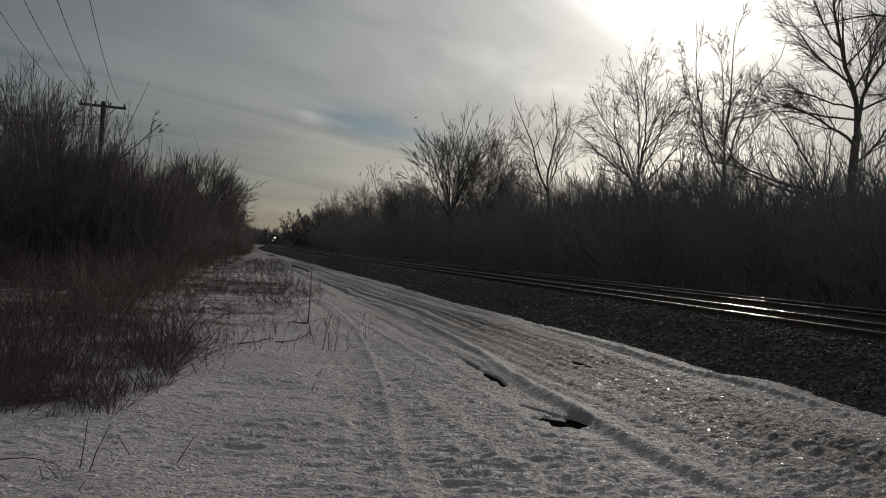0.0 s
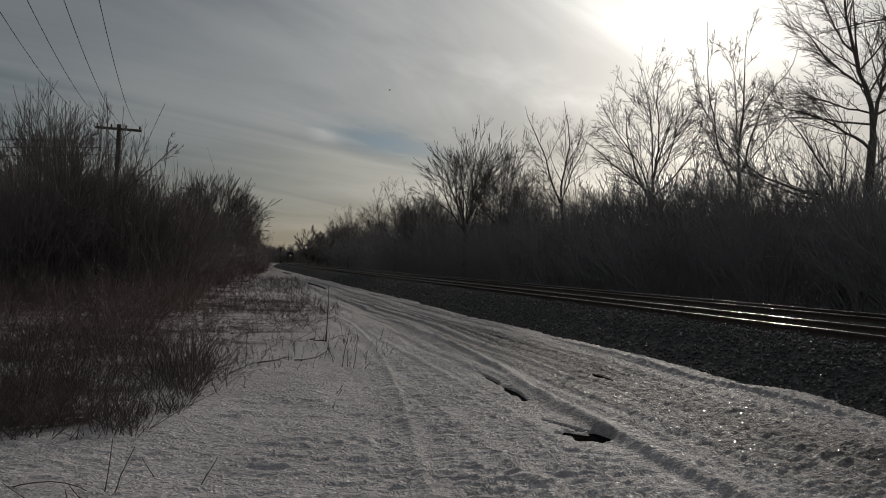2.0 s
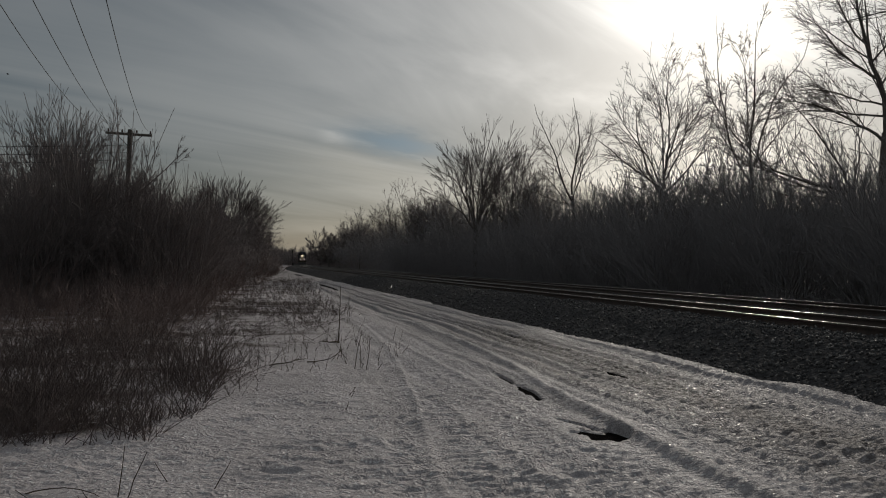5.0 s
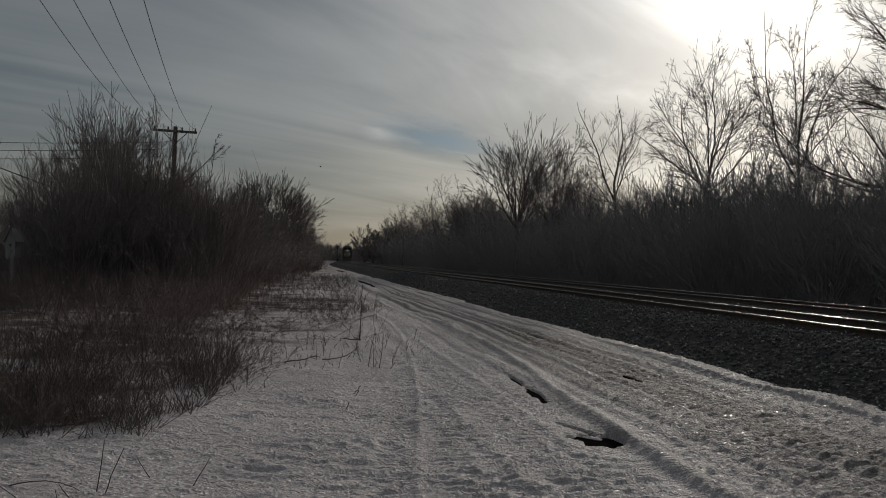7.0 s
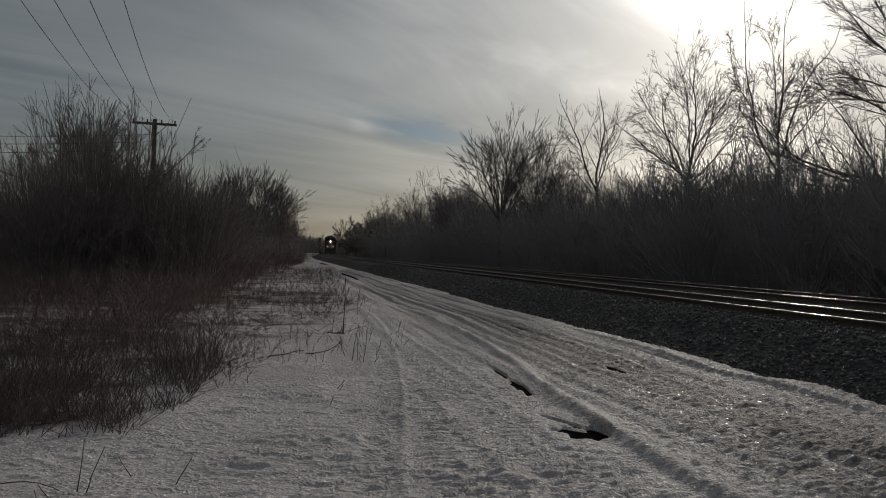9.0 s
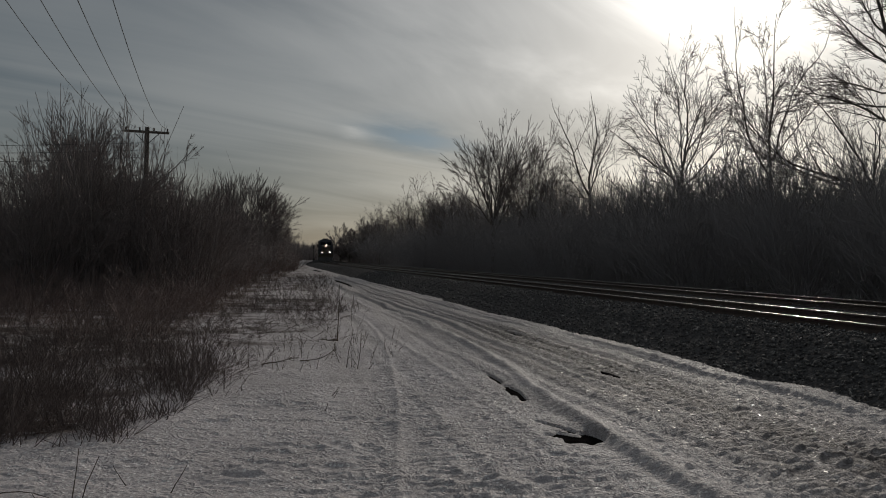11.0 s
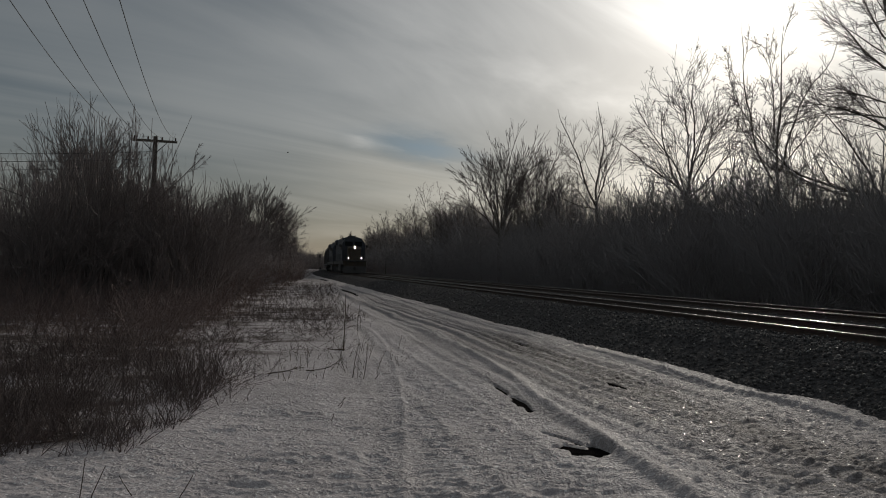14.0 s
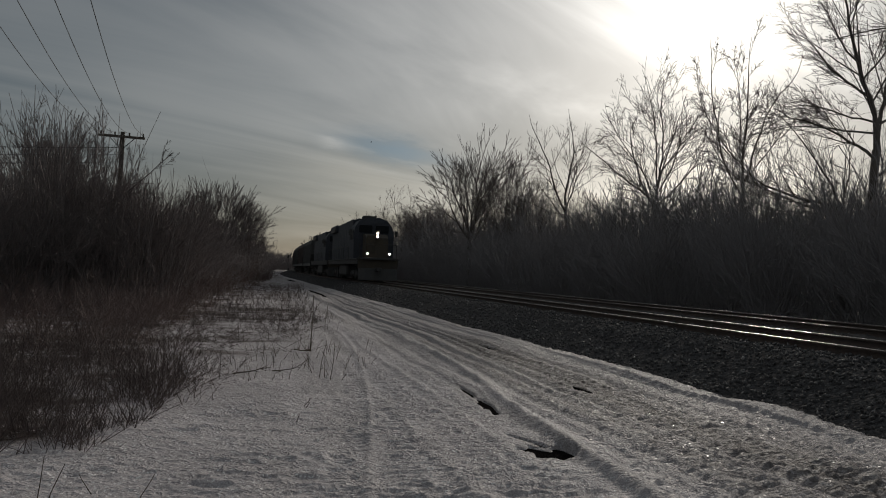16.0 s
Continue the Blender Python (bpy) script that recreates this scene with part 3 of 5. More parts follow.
    for px, py, turn in PRINTS:
        c, s = math.cos(radians(turn)), math.sin(radians(turn))
        p, q = (x - px) * c + (y - py) * s, -(x - px) * s + (y - py) * c
        r2 = ((p / 0.060) ** 2 + (q / 0.12) ** 2) * (1.0 + 0.4 * value_noise(x * 9, y * 9, 11))
        z += np.where(r2 < 9, -0.008 * np.exp(-(r2**2) * 0.6) + 0.010 * np.exp(-((np.sqrt(np.abs(r2)) - 1.7) ** 2) * 4), 0)
    # the frayed edge towards the ballast, a hand's width thick
    e = EDGE - 0.16 + 0.13 * value_noise(y * 0.7, y * 0 + 3.0, 12) + 0.08 * value_noise(y * 2.9, y * 0 + 1.0, 13) + 0.06 * value_noise(y * 8.0, y * 0, 14) + 0.04 * value_noise(y * 19.0, y * 0, 15)
    lip = np.clip((e - u) / 0.10, -1.0, 1.0)
    z += 0.006 * np.exp(-(((u - e + 0.30) / 0.30) ** 2)) * value_noise(x * 13, y * 11, 36)
    return np.where(lip > 0, z * np.clip(lip * 1.2, 0, 1) + 0.02 * np.sqrt(np.clip(lip, 0, 1)) + 0.03 * np.clip((e - u) / 0.45, 0, 1) - 0.02, -0.10)


def b_side(x, y):
    """Above nought right of the pushed-up crest's foot, for the stretch where it stands."""
    return np.where(y < 12, x - track_x(y) - berm_u(y) + 0.14, -1.0)


def snow_dirt(u, x, y):
    w = rut_wander(u, y)
    patch = np.clip(0.5 + 0.9 * value_noise(x * 1.3, y * 0.45, 21), 0, 1)
    far = np.clip((y - 9.0) / 16.0, 0, 1)
    wet = np.exp(-(((w + 5.55) / 0.55) ** 2)) * (0.60 + 0.65 * patch) * np.clip((24.0 - y) / 10.0, 0.3, 1)
    wet += 0.55 * np.exp(-(((w + 6.45) / 0.14) ** 2)) * patch + 0.35 * np.exp(-(((w + 7.30) / 0.10) ** 2)) * patch
    road = np.clip((u + 10.2) / 1.6, 0, 1)
    stripe = np.clip(1.3 * value_noise(w * 4.2, y * 0.07, 33) + 0.9 * value_noise(w * 9.0, y * 0.12, 34) + 0.35 * value_noise(x * 2.0, y * 0.8, 35) + 0.25 * far, 0, 1)
    grit = 0.75 * np.exp(-(((w + 5.5) / 1.3) ** 2)) * (0.6 + 0.4 * patch) + (0.4 + 0.8 * far) * stripe * road + 0.3 * np.exp(-(((u - EDGE + 0.15) / 0.22) ** 2))
    grit += 0.45 * np.exp(-(((w + 5.7) / 0.4) ** 2)) + 0.06 + 0.45 * np.clip((w + 7.0) / 0.3, 0, 1)
    for hx, hy, a, b, turn in HOLES:
        grit += 0.8 * np.exp(-(((x - hx) / (a * 1.5)) ** 2 + ((y - hy) / (b * 1.2)) ** 2))
    line = np.interp(y, [0, 6.8, 8.2, 10, 14, 17, 37, 72, 100, 400], [-1.6, -1.3, -1.0, -0.86, -1.3, -1.7, -1.6, -1.7, -2.4, -12.0])
    line = line + 0.25 * value_noise(y * 1.3, y * 0, 22) + 0.15 * value_noise(x * 3, y * 3, 23)
    mat = np.clip((line - 0.25 - x) / 0.6, 0, 1) * np.clip((y - 6.7) / 0.3, 0, 1) * (0.72 + 0.75 * value_noise(x * 1.1, y * 1.8, 24))
    thatch = value_noise(x * 1.1, y * 2.2, 25) + 0.5 * value_noise(x * 3.0, y * 4.0, 26)
    edge = np.interp(y, [0, 11, 13, 16, 20, 26, 60, 80], [-3, -3, 0.2, 0.9, 1.2, 1.4, 0.3, -0.5])
    mat = np.maximum(mat, np.clip((edge - x) / 1.2, 0, 1) * np.clip(0.25 + 1.1 * thatch, 0, 1) * 0.9)
    return {"mat": np.clip(mat, 0, 1), "slush": np.clip(wet, 0, 1), "grit": np.clip(grit, 0, 1)}


def rows_from(y0, y1, rate, start):
    ys = [y0]
    while ys[-1] < y1:
        ys.append(ys[-1] + max(start, rate * abs(ys[-1])))
    return np.array(ys)


snow_us = np.concatenate([np.arange(-46, -16, 0.6), np.arange(-16, -12, 0.12), np.arange(-12, -3.35, 0.024)])
snow_ys = np.concatenate([np.arange(-40, 3.4, 0.6), rows_from(3.6, 40, 0.0040, 0.016), rows_from(40.3, 420, 0.016, 0.2)])
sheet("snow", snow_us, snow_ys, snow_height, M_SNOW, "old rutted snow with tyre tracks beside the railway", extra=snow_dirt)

ground_us = np.array([-3000, -800, -200, -60, -20, -6, -3.5, 0, 6.5, 7.6, 9, 14, 30, 80, 300, 1000, 3000.0])
ground_ys = np.concatenate([[-3000, -600, -120], np.arange(-40, 260, 10.0), [300, 400, 600, 1000, 3000]])


def ground_height(u, x, y):
    return np.where(u < -3.0, -0.13, -0.30) + 0.05 * value_noise(x * 0.2, y * 0.2, 30) * (np.abs(u) > 9)


sheet("ground", ground_us, ground_ys, ground_height, M_LITTER, "dark leaf litter and frozen earth with snow patches")

BED = [(-4.5, -0.12), (-3.9, -0.02), (-3.3, 0.18), (-2.8, 0.37), (-2.4, 0.45), (-1.9, 0.47), (-0.97, 0.43), (-0.1, 0.47), (1.0, 0.45), (2.0, 0.47), (2.95, 0.43), (3.85, 0.47), (5.7, 0.45), (6.4, 0.22), (7.8, -0.34)]
bed_us = np.concatenate([np.arange(-4.5, -0.6, 0.09), np.arange(-0.6, 7.9, 0.25)])
bed_ys = np.concatenate([np.arange(-40, 3, 1.0), rows_from(3, 460, 0.011, 0.08)])


def bed_height(u, x, y):
    z = np.interp(u, [b[0] for b in BED], [b[1] for b in BED])
    return z + 0.020 * value_noise(x * 9, y * 9, 41) + 0.02 * value_noise(x * 2, y * 2, 42)


sheet("ballast_bed", bed_us, bed_ys, bed_height, M_BED, "raised bed of dark crushed stone under the rails")

rh = random.Random(8)
for hx, hy, a, b, turn in HOLES:
    bm = bmesh.new()
    ring = [(math.cos(i * math.pi / 12) * a * 1.2 * rh.uniform(0.8, 1.15), math.sin(i * math.pi / 12) * b * 1.12 * rh.uniform(0.9, 1.1)) for i in range(24)]
    top = [bm.verts.new((px, py, 0)) for px, py in ring]
    low = [bm.verts.new((px, py, -0.06)) for px, py in ring]
    bm.faces.new(top)
    bm.faces.new(low[::-1])
    for i in range(24):
        bm.faces.new((low[i], low[(i + 1) % 24], top[(i + 1) % 24], top[i]))
    hole = part("puddle", bm, M_WETDIRT, None)
    hole.matrix_basis = pose(hx, hy, 0.009 + 0.002 * rh.random(), 0, 0, turn)
    tagged(hole, "dark wet gravel showing through a thawed tyre rut", "puddle", "puddles in the rut", "structure")


# ---- railway tracks ----
def sweep(section, offset, ys, cant=0.0):
    """A section of (u, z) points drawn along the line at an offset."""
    ys = np.asarray(ys)
    s = np.array(section)
    ca, sa = math.cos(cant), math.sin(cant)
    su, sz = s[:, 0] * ca + s[:, 1] * sa, -s[:, 0] * sa + s[:, 1] * ca
    x = rail_x(ys)[:, None] + offset + su[None]
    v = np.stack([x, np.repeat(ys[:, None], len(s), 1), RAIL_TOP + np.repeat(sz[None], len(ys), 0)], axis=-1)
    n, m = len(ys), len(s)
    i = np.arange(n - 1)[:, None] * m
    a, b = np.arange(m), (np.arange(m) + 1) % m
    f = np.stack([i + a, i + b, i + b + m, i + a + m], axis=-1).reshape(-1, 4)
    return v, f, m


RAIL = [(-0.037, -0.012), (-0.033, -0.004), (-0.023, 0.0), (0.023, 0.0), (0.033, -0.004), (0.037, -0.012), (0.036, -0.036), (0.009, -0.048), (0.008, -0.145), (0.070, -0.160), (0.070, -0.172), (-0.070, -0.172), (-0.070, -0.160), (-0.008, -0.145), (-0.009, -0.048), (-0.036, -0.036)]
rail_ys = np.concatenate([np.arange(-40, 90, 2.0), np.arange(90, 560, 5.0)])
tie_mesh = None
TRACKS = []
for centre, words in ((0.0, "railway track with polished steel rails on timber ties"), (3.92, "second railway track with polished rails behind the first")):
    track = tagged(new("railway_track"), words, "railway track", "railway tracks")
    for side in (-1, 1):
        v, f, m = sweep(RAIL, centre + side * 0.754, rail_ys, cant=-side * 0.025)
        idx = np.tile(np.array([0 if i in (1, 2) else 1 for i in range(m)]), len(rail_ys) - 1)
        link_mesh("rail", v, f, [M_STEEL, M_RUST], track, index=idx)
    if tie_mesh is None:
        bm = box(bmesh.new(), (0, 0, -0.09), (2.6, 0.22, 0.18), 0.012, 1)
        tie_mesh = bpy.data.meshes.new("tie")
        bm.to_mesh(tie_mesh)
        bm.free()
        tie_mesh.materials.append(M_TIE)
    rt = random.Random(int(centre * 10) + 3)
    for i in range(110):
        y = 4.0 + i * 0.53
        tie = new("tie", tie_mesh)
        tie.parent = track
        tie.matrix_basis = pose(float(rail_x(y)) + centre + rt.uniform(-0.04, 0.04), y, RAIL_TOP - 0.165, 0, 0, 3.15 + rt.uniform(-1.0, 1.0))
    TRACKS.append(track)


def stone_shape(rng):
    """An angular lump: a squashed, dented octahedron."""
    v = np.array([(1, 0, 0), (-1, 0, 0), (0, 1, 0), (0, -1, 0), (0, 0, 1), (0, 0, -1), (0.75, 0.75, 0.2), (-0.75, 0.7, -0.1), (0.7, -0.72, 0.1), (-0.72, -0.7, 0.25)])
    f = [(4, 0, 6), (4, 6, 2), (4, 2, 7), (4, 7, 1), (4, 1, 9), (4, 9, 3), (4, 3, 8), (4, 8, 0), (5, 6, 0), (5, 2, 6), (5, 7, 2), (5, 1, 7), (5, 9, 1), (5, 3, 9), (5, 8, 3), (5, 0, 8)]
    return v * rng.uniform(0.65, 1.15, (10, 1)), np.array(f)


rs = np.random.default_rng(17)
SHAPES = [stone_shape(rs) for _ in range(8)]


def stones(n, u0, u1, y0, y1, size, power):
    """Places, turns and sizes of stones on the bed."""
    u = rs.uniform(u0, u1, n)
    y = y0 + (y1 - y0) * rs.uniform(0, 1, n) ** power
    x = u + track_x(y)
    z = bed_height(u, x, y)
    return np.stack([x, y, z + 0.012], axis=1), rs.uniform(size * 0.5, size * 1.25, n)


def turned(v, rng):
    q, r = np.linalg.qr(rng.normal(0, 1, (3, 3)))
    return v * np.array([1.0, 0.8, 0.65]) @ q


ballast = tagged(new("ballast"), "grey crushed stone ballast heaped on the track shoulder", "ballast", kind="structure")
# the stones nearest the road, each one loose
stone_meshes = []
for v, f in SHAPES:
    o = link_mesh("stone", turned(v, rs), f, M_STONE)
    stone_meshes.append(o.data)
    bpy.data.objects.remove(o)
places, sizes = stones(290, -3.75, -2.0, 5.5, 10.5, 0.038, 1.0)
for i in range(len(places)):
    o = new("stone", stone_meshes[i % 8])
    o.parent = ballast
    o.matrix_basis = pose(*places[i], 0, 0, float(sizes[i]) * 9000 % 360) @ Matrix.Scale(float(sizes[i]), 4)


def heap(name, sets, parent, label):
    vs, fs, off = [], [], 0
    for places, sizes in sets:
        for i in range(len(places)):
            v, f = SHAPES_TURNED[i % len(SHAPES_TURNED)]
            vs.append(v * sizes[i] + places[i])
            fs.append(f + off)
            off += len(v)
    o = link_mesh(name, np.concatenate(vs), np.concatenate(fs), M_STONE, parent, label)
    o["kind"] = "stuff"
    return o


SHAPES_TURNED = [(turned(v, rs), f) for v, f in SHAPES for _ in range(8)]
heap("stones", [stones(9000, -3.95, -0.6, 4.0, 26.0, 0.036, 1.35), stones(2600, -3.9, -1.0, 26.0, 60.0, 0.05, 1.2), stones(1500, -0.6, 6.0, 5.0, 40.0, 0.04, 1.3)], ballast, "heaped loose stones")


# ---- trees beyond the tracks ----
def limb_paths(g, limbs, facing):
    """Long limbs that bend from one tilt to another. A limb: start aside and up, tilt at its root and at its end in
    degrees (to the right of one who faces along facing, less than nought to the left), length, radius; a seventh number
    names the limb that it springs from, and up is then the share of that limb's length."""
    right = np.array([math.cos(facing), -math.sin(facing), 0.0])
    away = np.array([math.sin(facing), math.cos(facing), 0.0])
    m = 12
    pts, rad = np.zeros((len(limbs), m, 3)), np.zeros((len(limbs), m))
    for i, (aside, up, root, end, length, r, *host) in enumerate(limbs):
        p = pts[host[0], int(up * (m - 1))] if host else right * aside + np.array([0, 0, up])
        depth = g.uniform(0.05, 0.42) * (1 if i % 2 else -1)
        pts[i, 0] = p
        kink = 0.0
        for k in range(1, m):
            f = k / (m - 1)
            kink = kink * 0.6 + g.normal(0, 0.13)
            a = radians(root) * (1 - f) + radians(end) * f + kink
            way = right * math.sin(a) + np.array([0, 0, math.cos(a)]) + away * (depth + g.normal(0, 0.05))
            p = p + way / np.linalg.norm(way) * length / (m - 1)
            pts[i, k] = p
        rad[i] = 0.85 * r * (1 - 0.92 * np.linspace(0, 1, m)) + 0.006
    return pts, rad


def within(start, way, crown):
    """How far each way leads from its start to a rounded outline."""
    zc, wide, high = crown
    size = np.array([wide, wide, high])
    q, d = (start - np.array([0, 0, zc])) / size, way / size
    dd, qd, qq = (d * d).sum(1), (q * d).sum(1), (q * q).sum(1) - 1.0
    return np.maximum((-qd + np.sqrt(np.maximum(qd * qd - dd * qq, 0.0))) / dd, 0.0)


def twigged(g, pts, rad, twigs, rmin, lift=0.03, ratios=(0.46, 0.44, 0.46), angle=42, taper=0.42, crown=None):
    """Three orders of side branches on the given limbs, each shorter and thinner."""
    sets = []
    for level, (count, t0, turn, ratio) in enumerate(((twigs[0], 0.14, angle, ratios[0]), (twigs[1], 0.10, angle + 6, ratios[1]), (twigs[2], 0.10, angle + 8, ratios[2]))):
        s, w, ln, rr = children(g, pts, rad, count, t0, 0.99, turn, ratio, 0.46, rmin, taper)
        some = g.uniform(0, 1, len(ln)) < ln / np.quantile(ln, 0.75)
        s, w, ln, rr = s[some], w[some], ln[some], rr[some]
        # twigs seek the light: outwards and up
        out = s * np.array([1.0, 1.0, 0.0])
        w = w + 0.4 * out / (np.linalg.norm(out, axis=1, keepdims=True) + 0.6) + np.array([0, 0, 0.22])
        w /= np.linalg.norm(w, axis=1, keepdims=True)
        if crown:
            room = within(s, w, crown) * g.uniform(0.85, 1.12, len(ln)) + 0.35
            free = room > 0.45 * ln
            s, w, ln, rr = s[free], w[free], np.minimum(ln, room)[free], rr[free]
        pts, rad = sprout(g, s, w, ln, rr, np.maximum(rr * 0.3, rmin * 0.7), (7, 4, 2)[level], (0.07, 0.09, 0.08)[level], (lift, lift, lift)[level])
        sets.append(tubes(pts, rad, (5, 3, 3)[level]))
    return sets


def bare_tree(seed, at, trunk, limbs, twigs, label, rmin=0.010, lift=0.02, ratios=(0.46, 0.44, 0.46), group="bare trees beyond the tracks", stem=None, tips=None, angle=42, crown=None):
    """A leafless tree with limbs of its own: trunk is (height, radius, lean)."""
    g = np.random.default_rng(seed)
    facing = math.atan2(at[0], at[1])
    thing = tagged(new("tree"), label, "tree", group)
    height, r, lean = trunk
    path, rad = sprout(g, np.zeros((1, 3)), np.array([(lean, 0, 1.0)]), np.array([height]), np.array([r * 1.15]), np.array([r * 0.85]), 8, 0.02, 0.02)
    base = path[0, -1] - np.array([0, 0, height])
    pts, lr = limb_paths(g, limbs, facing)
    pts = pts + base[None, None]
    sets = twigged(g, pts, lr, twigs, rmin, lift, ratios, angle, 0.42, crown)
    v, f = gather([tubes(path, rad, 9), tubes(pts, lr, 7), sets[0]])
    link_mesh("trunk", v, f, stem or M_BARK, thing, smooth=True)
    v, f = gather(sets[1:])
    link_mesh("crown", v, f, tips or M_TWIG, thing, smooth=True)
    thing.matrix_basis = pose(*at)
    return thing


def dome_tree(seed, at, fork, crown, limbs, levels, r, label, rmin=0.012, group="bare trees beyond the tracks", tilt=62, stems=1):
    """A round-headed tree: limbs fan out from the fork to a rounded outline (its middle's height, half width, half height)."""
    g = np.random.default_rng(seed)
    zc, wide, high = crown
    thing = tagged(new("tree"), label, "tree", group)
    i = np.arange(limbs)
    t = np.radians(tilt) * np.sqrt((i + 0.5) / limbs) + g.normal(0, 0.05, limbs)
    a = i * 2.39996 + g.normal(0, 0.25, limbs)
    way = np.stack([np.sin(t) * np.cos(a), np.sin(t) * np.sin(a), np.cos(t)], axis=1)
    start = np.stack([way[:, 0] * 0.3, way[:, 1] * 0.3, fork * g.uniform(0.72, 1.0, limbs)], axis=1)
    reach = np.clip(within(start, way, crown), 1.0, high * 2.2) * g.uniform(1.08, 1.24, limbs)
    sets = forked(g, start, way, reach, r * g.uniform(0.32, 0.5, limbs), levels, 18, 0.84, 0.70, 0.5, 0.05, 0.01, rmin)
    foot = np.zeros((stems, 3))
    foot[:, :2] = g.normal(0, 0.35 if stems > 1 else 0.0, (stems, 2))
    trunk, tr = sprout(g, foot, np.tile(np.array([[0, 0, 1.0]]), (stems, 1)), np.full(stems, fork), np.full(stems, r), np.full(stems, r * 0.8), 6, 0.02, 0.0)
    v, f = gather([tubes(trunk, tr, 8)] + sets[:2])
    link_mesh("trunk", v, f, M_BARK, thing, smooth=True)
    v, f = gather(sets[2:])
    link_mesh("crown", v, f, M_TWIG, thing, smooth=True)
    thing.matrix_basis = pose(*at)
    return thing


GZ = -0.3
# a thin forked tree, one with rising limbs, a tall dense one, and a broad one with heavy boughs
bare_tree(14, (22.4, 61.8, GZ), (7.6, 0.16, -0.02), [(0, 7.2, -30, -14, 8.6, 0.10), (0, 7.7, 1, -7, 9.0, 0.11), (0.1, 7.4, 14, 24, 6.0, 0.07), (0, 6.9, -62, -70, 4.0, 0.05), (0, 6.6, -48, -40, 4.6, 0.05), (0.2, 8.2, 8, 12, 5.0, 0.05)], (13, 8, 4), "thin forked bare tree leaning outwards", 0.012, crown=(11.8, 4.2, 4.7))
bare_tree(11, (27.5, 56.4, GZ), (7.6, 0.20, 0.0), [(0, 7.4, -33, -58, 7.6, 0.10), (-0.1, 7.3, -26, -5, 9.2, 0.12), (0, 7.9, -2, 4, 9.4, 0.11), (0.1, 7.9, 9, 20, 10.0, 0.10), (0.1, 7.5, 46, 30, 6.2, 0.09), (-0.4, 8.4, -22, -34, 8.4, 0.07), (0.2, 8.6, 18, 38, 7.4, 0.07), (-0.1, 7.2, -58, -70, 4.4, 0.06), (0, 9.0, -8, -16, 9.0, 0.07)], (14, 8, 4), "bare tree with rising forked limbs against the sky", 0.0145, crown=(11.8, 4.9, 8.0))
bare_tree(12, (28.5, 46.7, GZ), (7.6, 0.17, 0.02), [(0, 7.2, 6, -3, 10.4, 0.10), (0, 8.2, 20, 12, 11.8, 0.085), (0, 7.4, -22, -4, 11.2, 0.08), (0.1, 9.0, -34, -12, 7.4, 0.06), (0.2, 8.4, 40, 30, 5.8, 0.05), (0, 6.8, -58, -66, 3.2, 0.04), (0, 7.2, 56, 40, 3.6, 0.04), (-0.2, 10.8, -9, -16, 7.0, 0.05), (0.1, 8.2, -48, -30, 4.6, 0.05)], (17, 9, 4), "tall slender bare tree with dense fine twigs", 0.0155, 0.05, (0.32, 0.44, 0.48), crown=(13.0, 3.4, 11.5))
bare_tree(13, (26.75, 33.3, GZ), (8.3, 0.22, -0.03), [(0, 8.2, -17, -7, 9.6, 0.15), (0.1, 8.2, 8, 30, 8.6, 0.14), (-0.1, 7.9, -44, -74, 5.0, 0.09), (0, 0.15, -74, -92, 5.2, 0.06, 0), (0, 0.34, -60, -42, 5.0, 0.07, 0), (0, 0.24, -58, -94, 4.6, 0.06, 1), (0, 7.0, 52, 40, 4.0, 0.08), (0, 0.28, 4, -2, 6.0, 0.08, 1), (0, 0.5, -44, -20, 4.4, 0.05, 0), (0, 0.22, 50, 78, 5.4, 0.07, 1), (0, 0.4, 40, 20, 4.8, 0.05, 0)], (14, 9, 5), "broad bare tree with heavy low limbs", 0.0112, 0.015)
# long boughs that reach out over the thicket
bare_tree(31, (26.3, 33.9, GZ), (5.8, 0.17, 0.0), [(0, 5.6, -82, -42, 6.6, 0.10), (-0.2, 5.5, -76, -50, 6.4, 0.08), (0, 5.7, -26, -40, 5.4, 0.07), (0.1, 5.7, 10, 4, 4.0, 0.05), (-0.2, 5.2, -88, -84, 4.6, 0.05)], (13, 9, 4), "bare tree with long boughs drooping over the thicket", 0.0085, 0.05)
bare_tree(41, (31.2, 29.6, GZ), (13.4, 0.20, 0.0), [(0, 13.2, -84, -96, 8.2, 0.09), (0, 12.0, -60, -74, 5.4, 0.08), (0, 13.2, 12, 4, 6.0, 0.10), (0, 11.0, -78, -90, 6.0, 0.06), (0, 10.0, 50, 40, 5.0, 0.07), (0, 9.0, -62, -80, 4.6, 0.05), (-0.6, 13.2, -40, -28, 5.4, 0.06)], (12, 7, 3), "bare tree at the wood's edge", 0.009, 0.02)
# a clump of round heads
dome_tree(20, (17.7, 78.8, GZ), 6.0, (10.5, 4.4, 5.7), 12, 6, 0.26, "round-headed bare tree in a clump", 0.018, tilt=40)
dome_tree(21, (21.1, 77.8, GZ), 5.8, (9.9, 3.2, 5.4), 10, 6, 0.20, "round-headed bare tree in a clump", 0.018, tilt=42)
dome_tree(22, (24.0, 80.5, GZ), 5.0, (8.6, 2.8, 4.8), 9, 6, 0.16, "slim bare tree behind a clump", 0.0125, tilt=40)

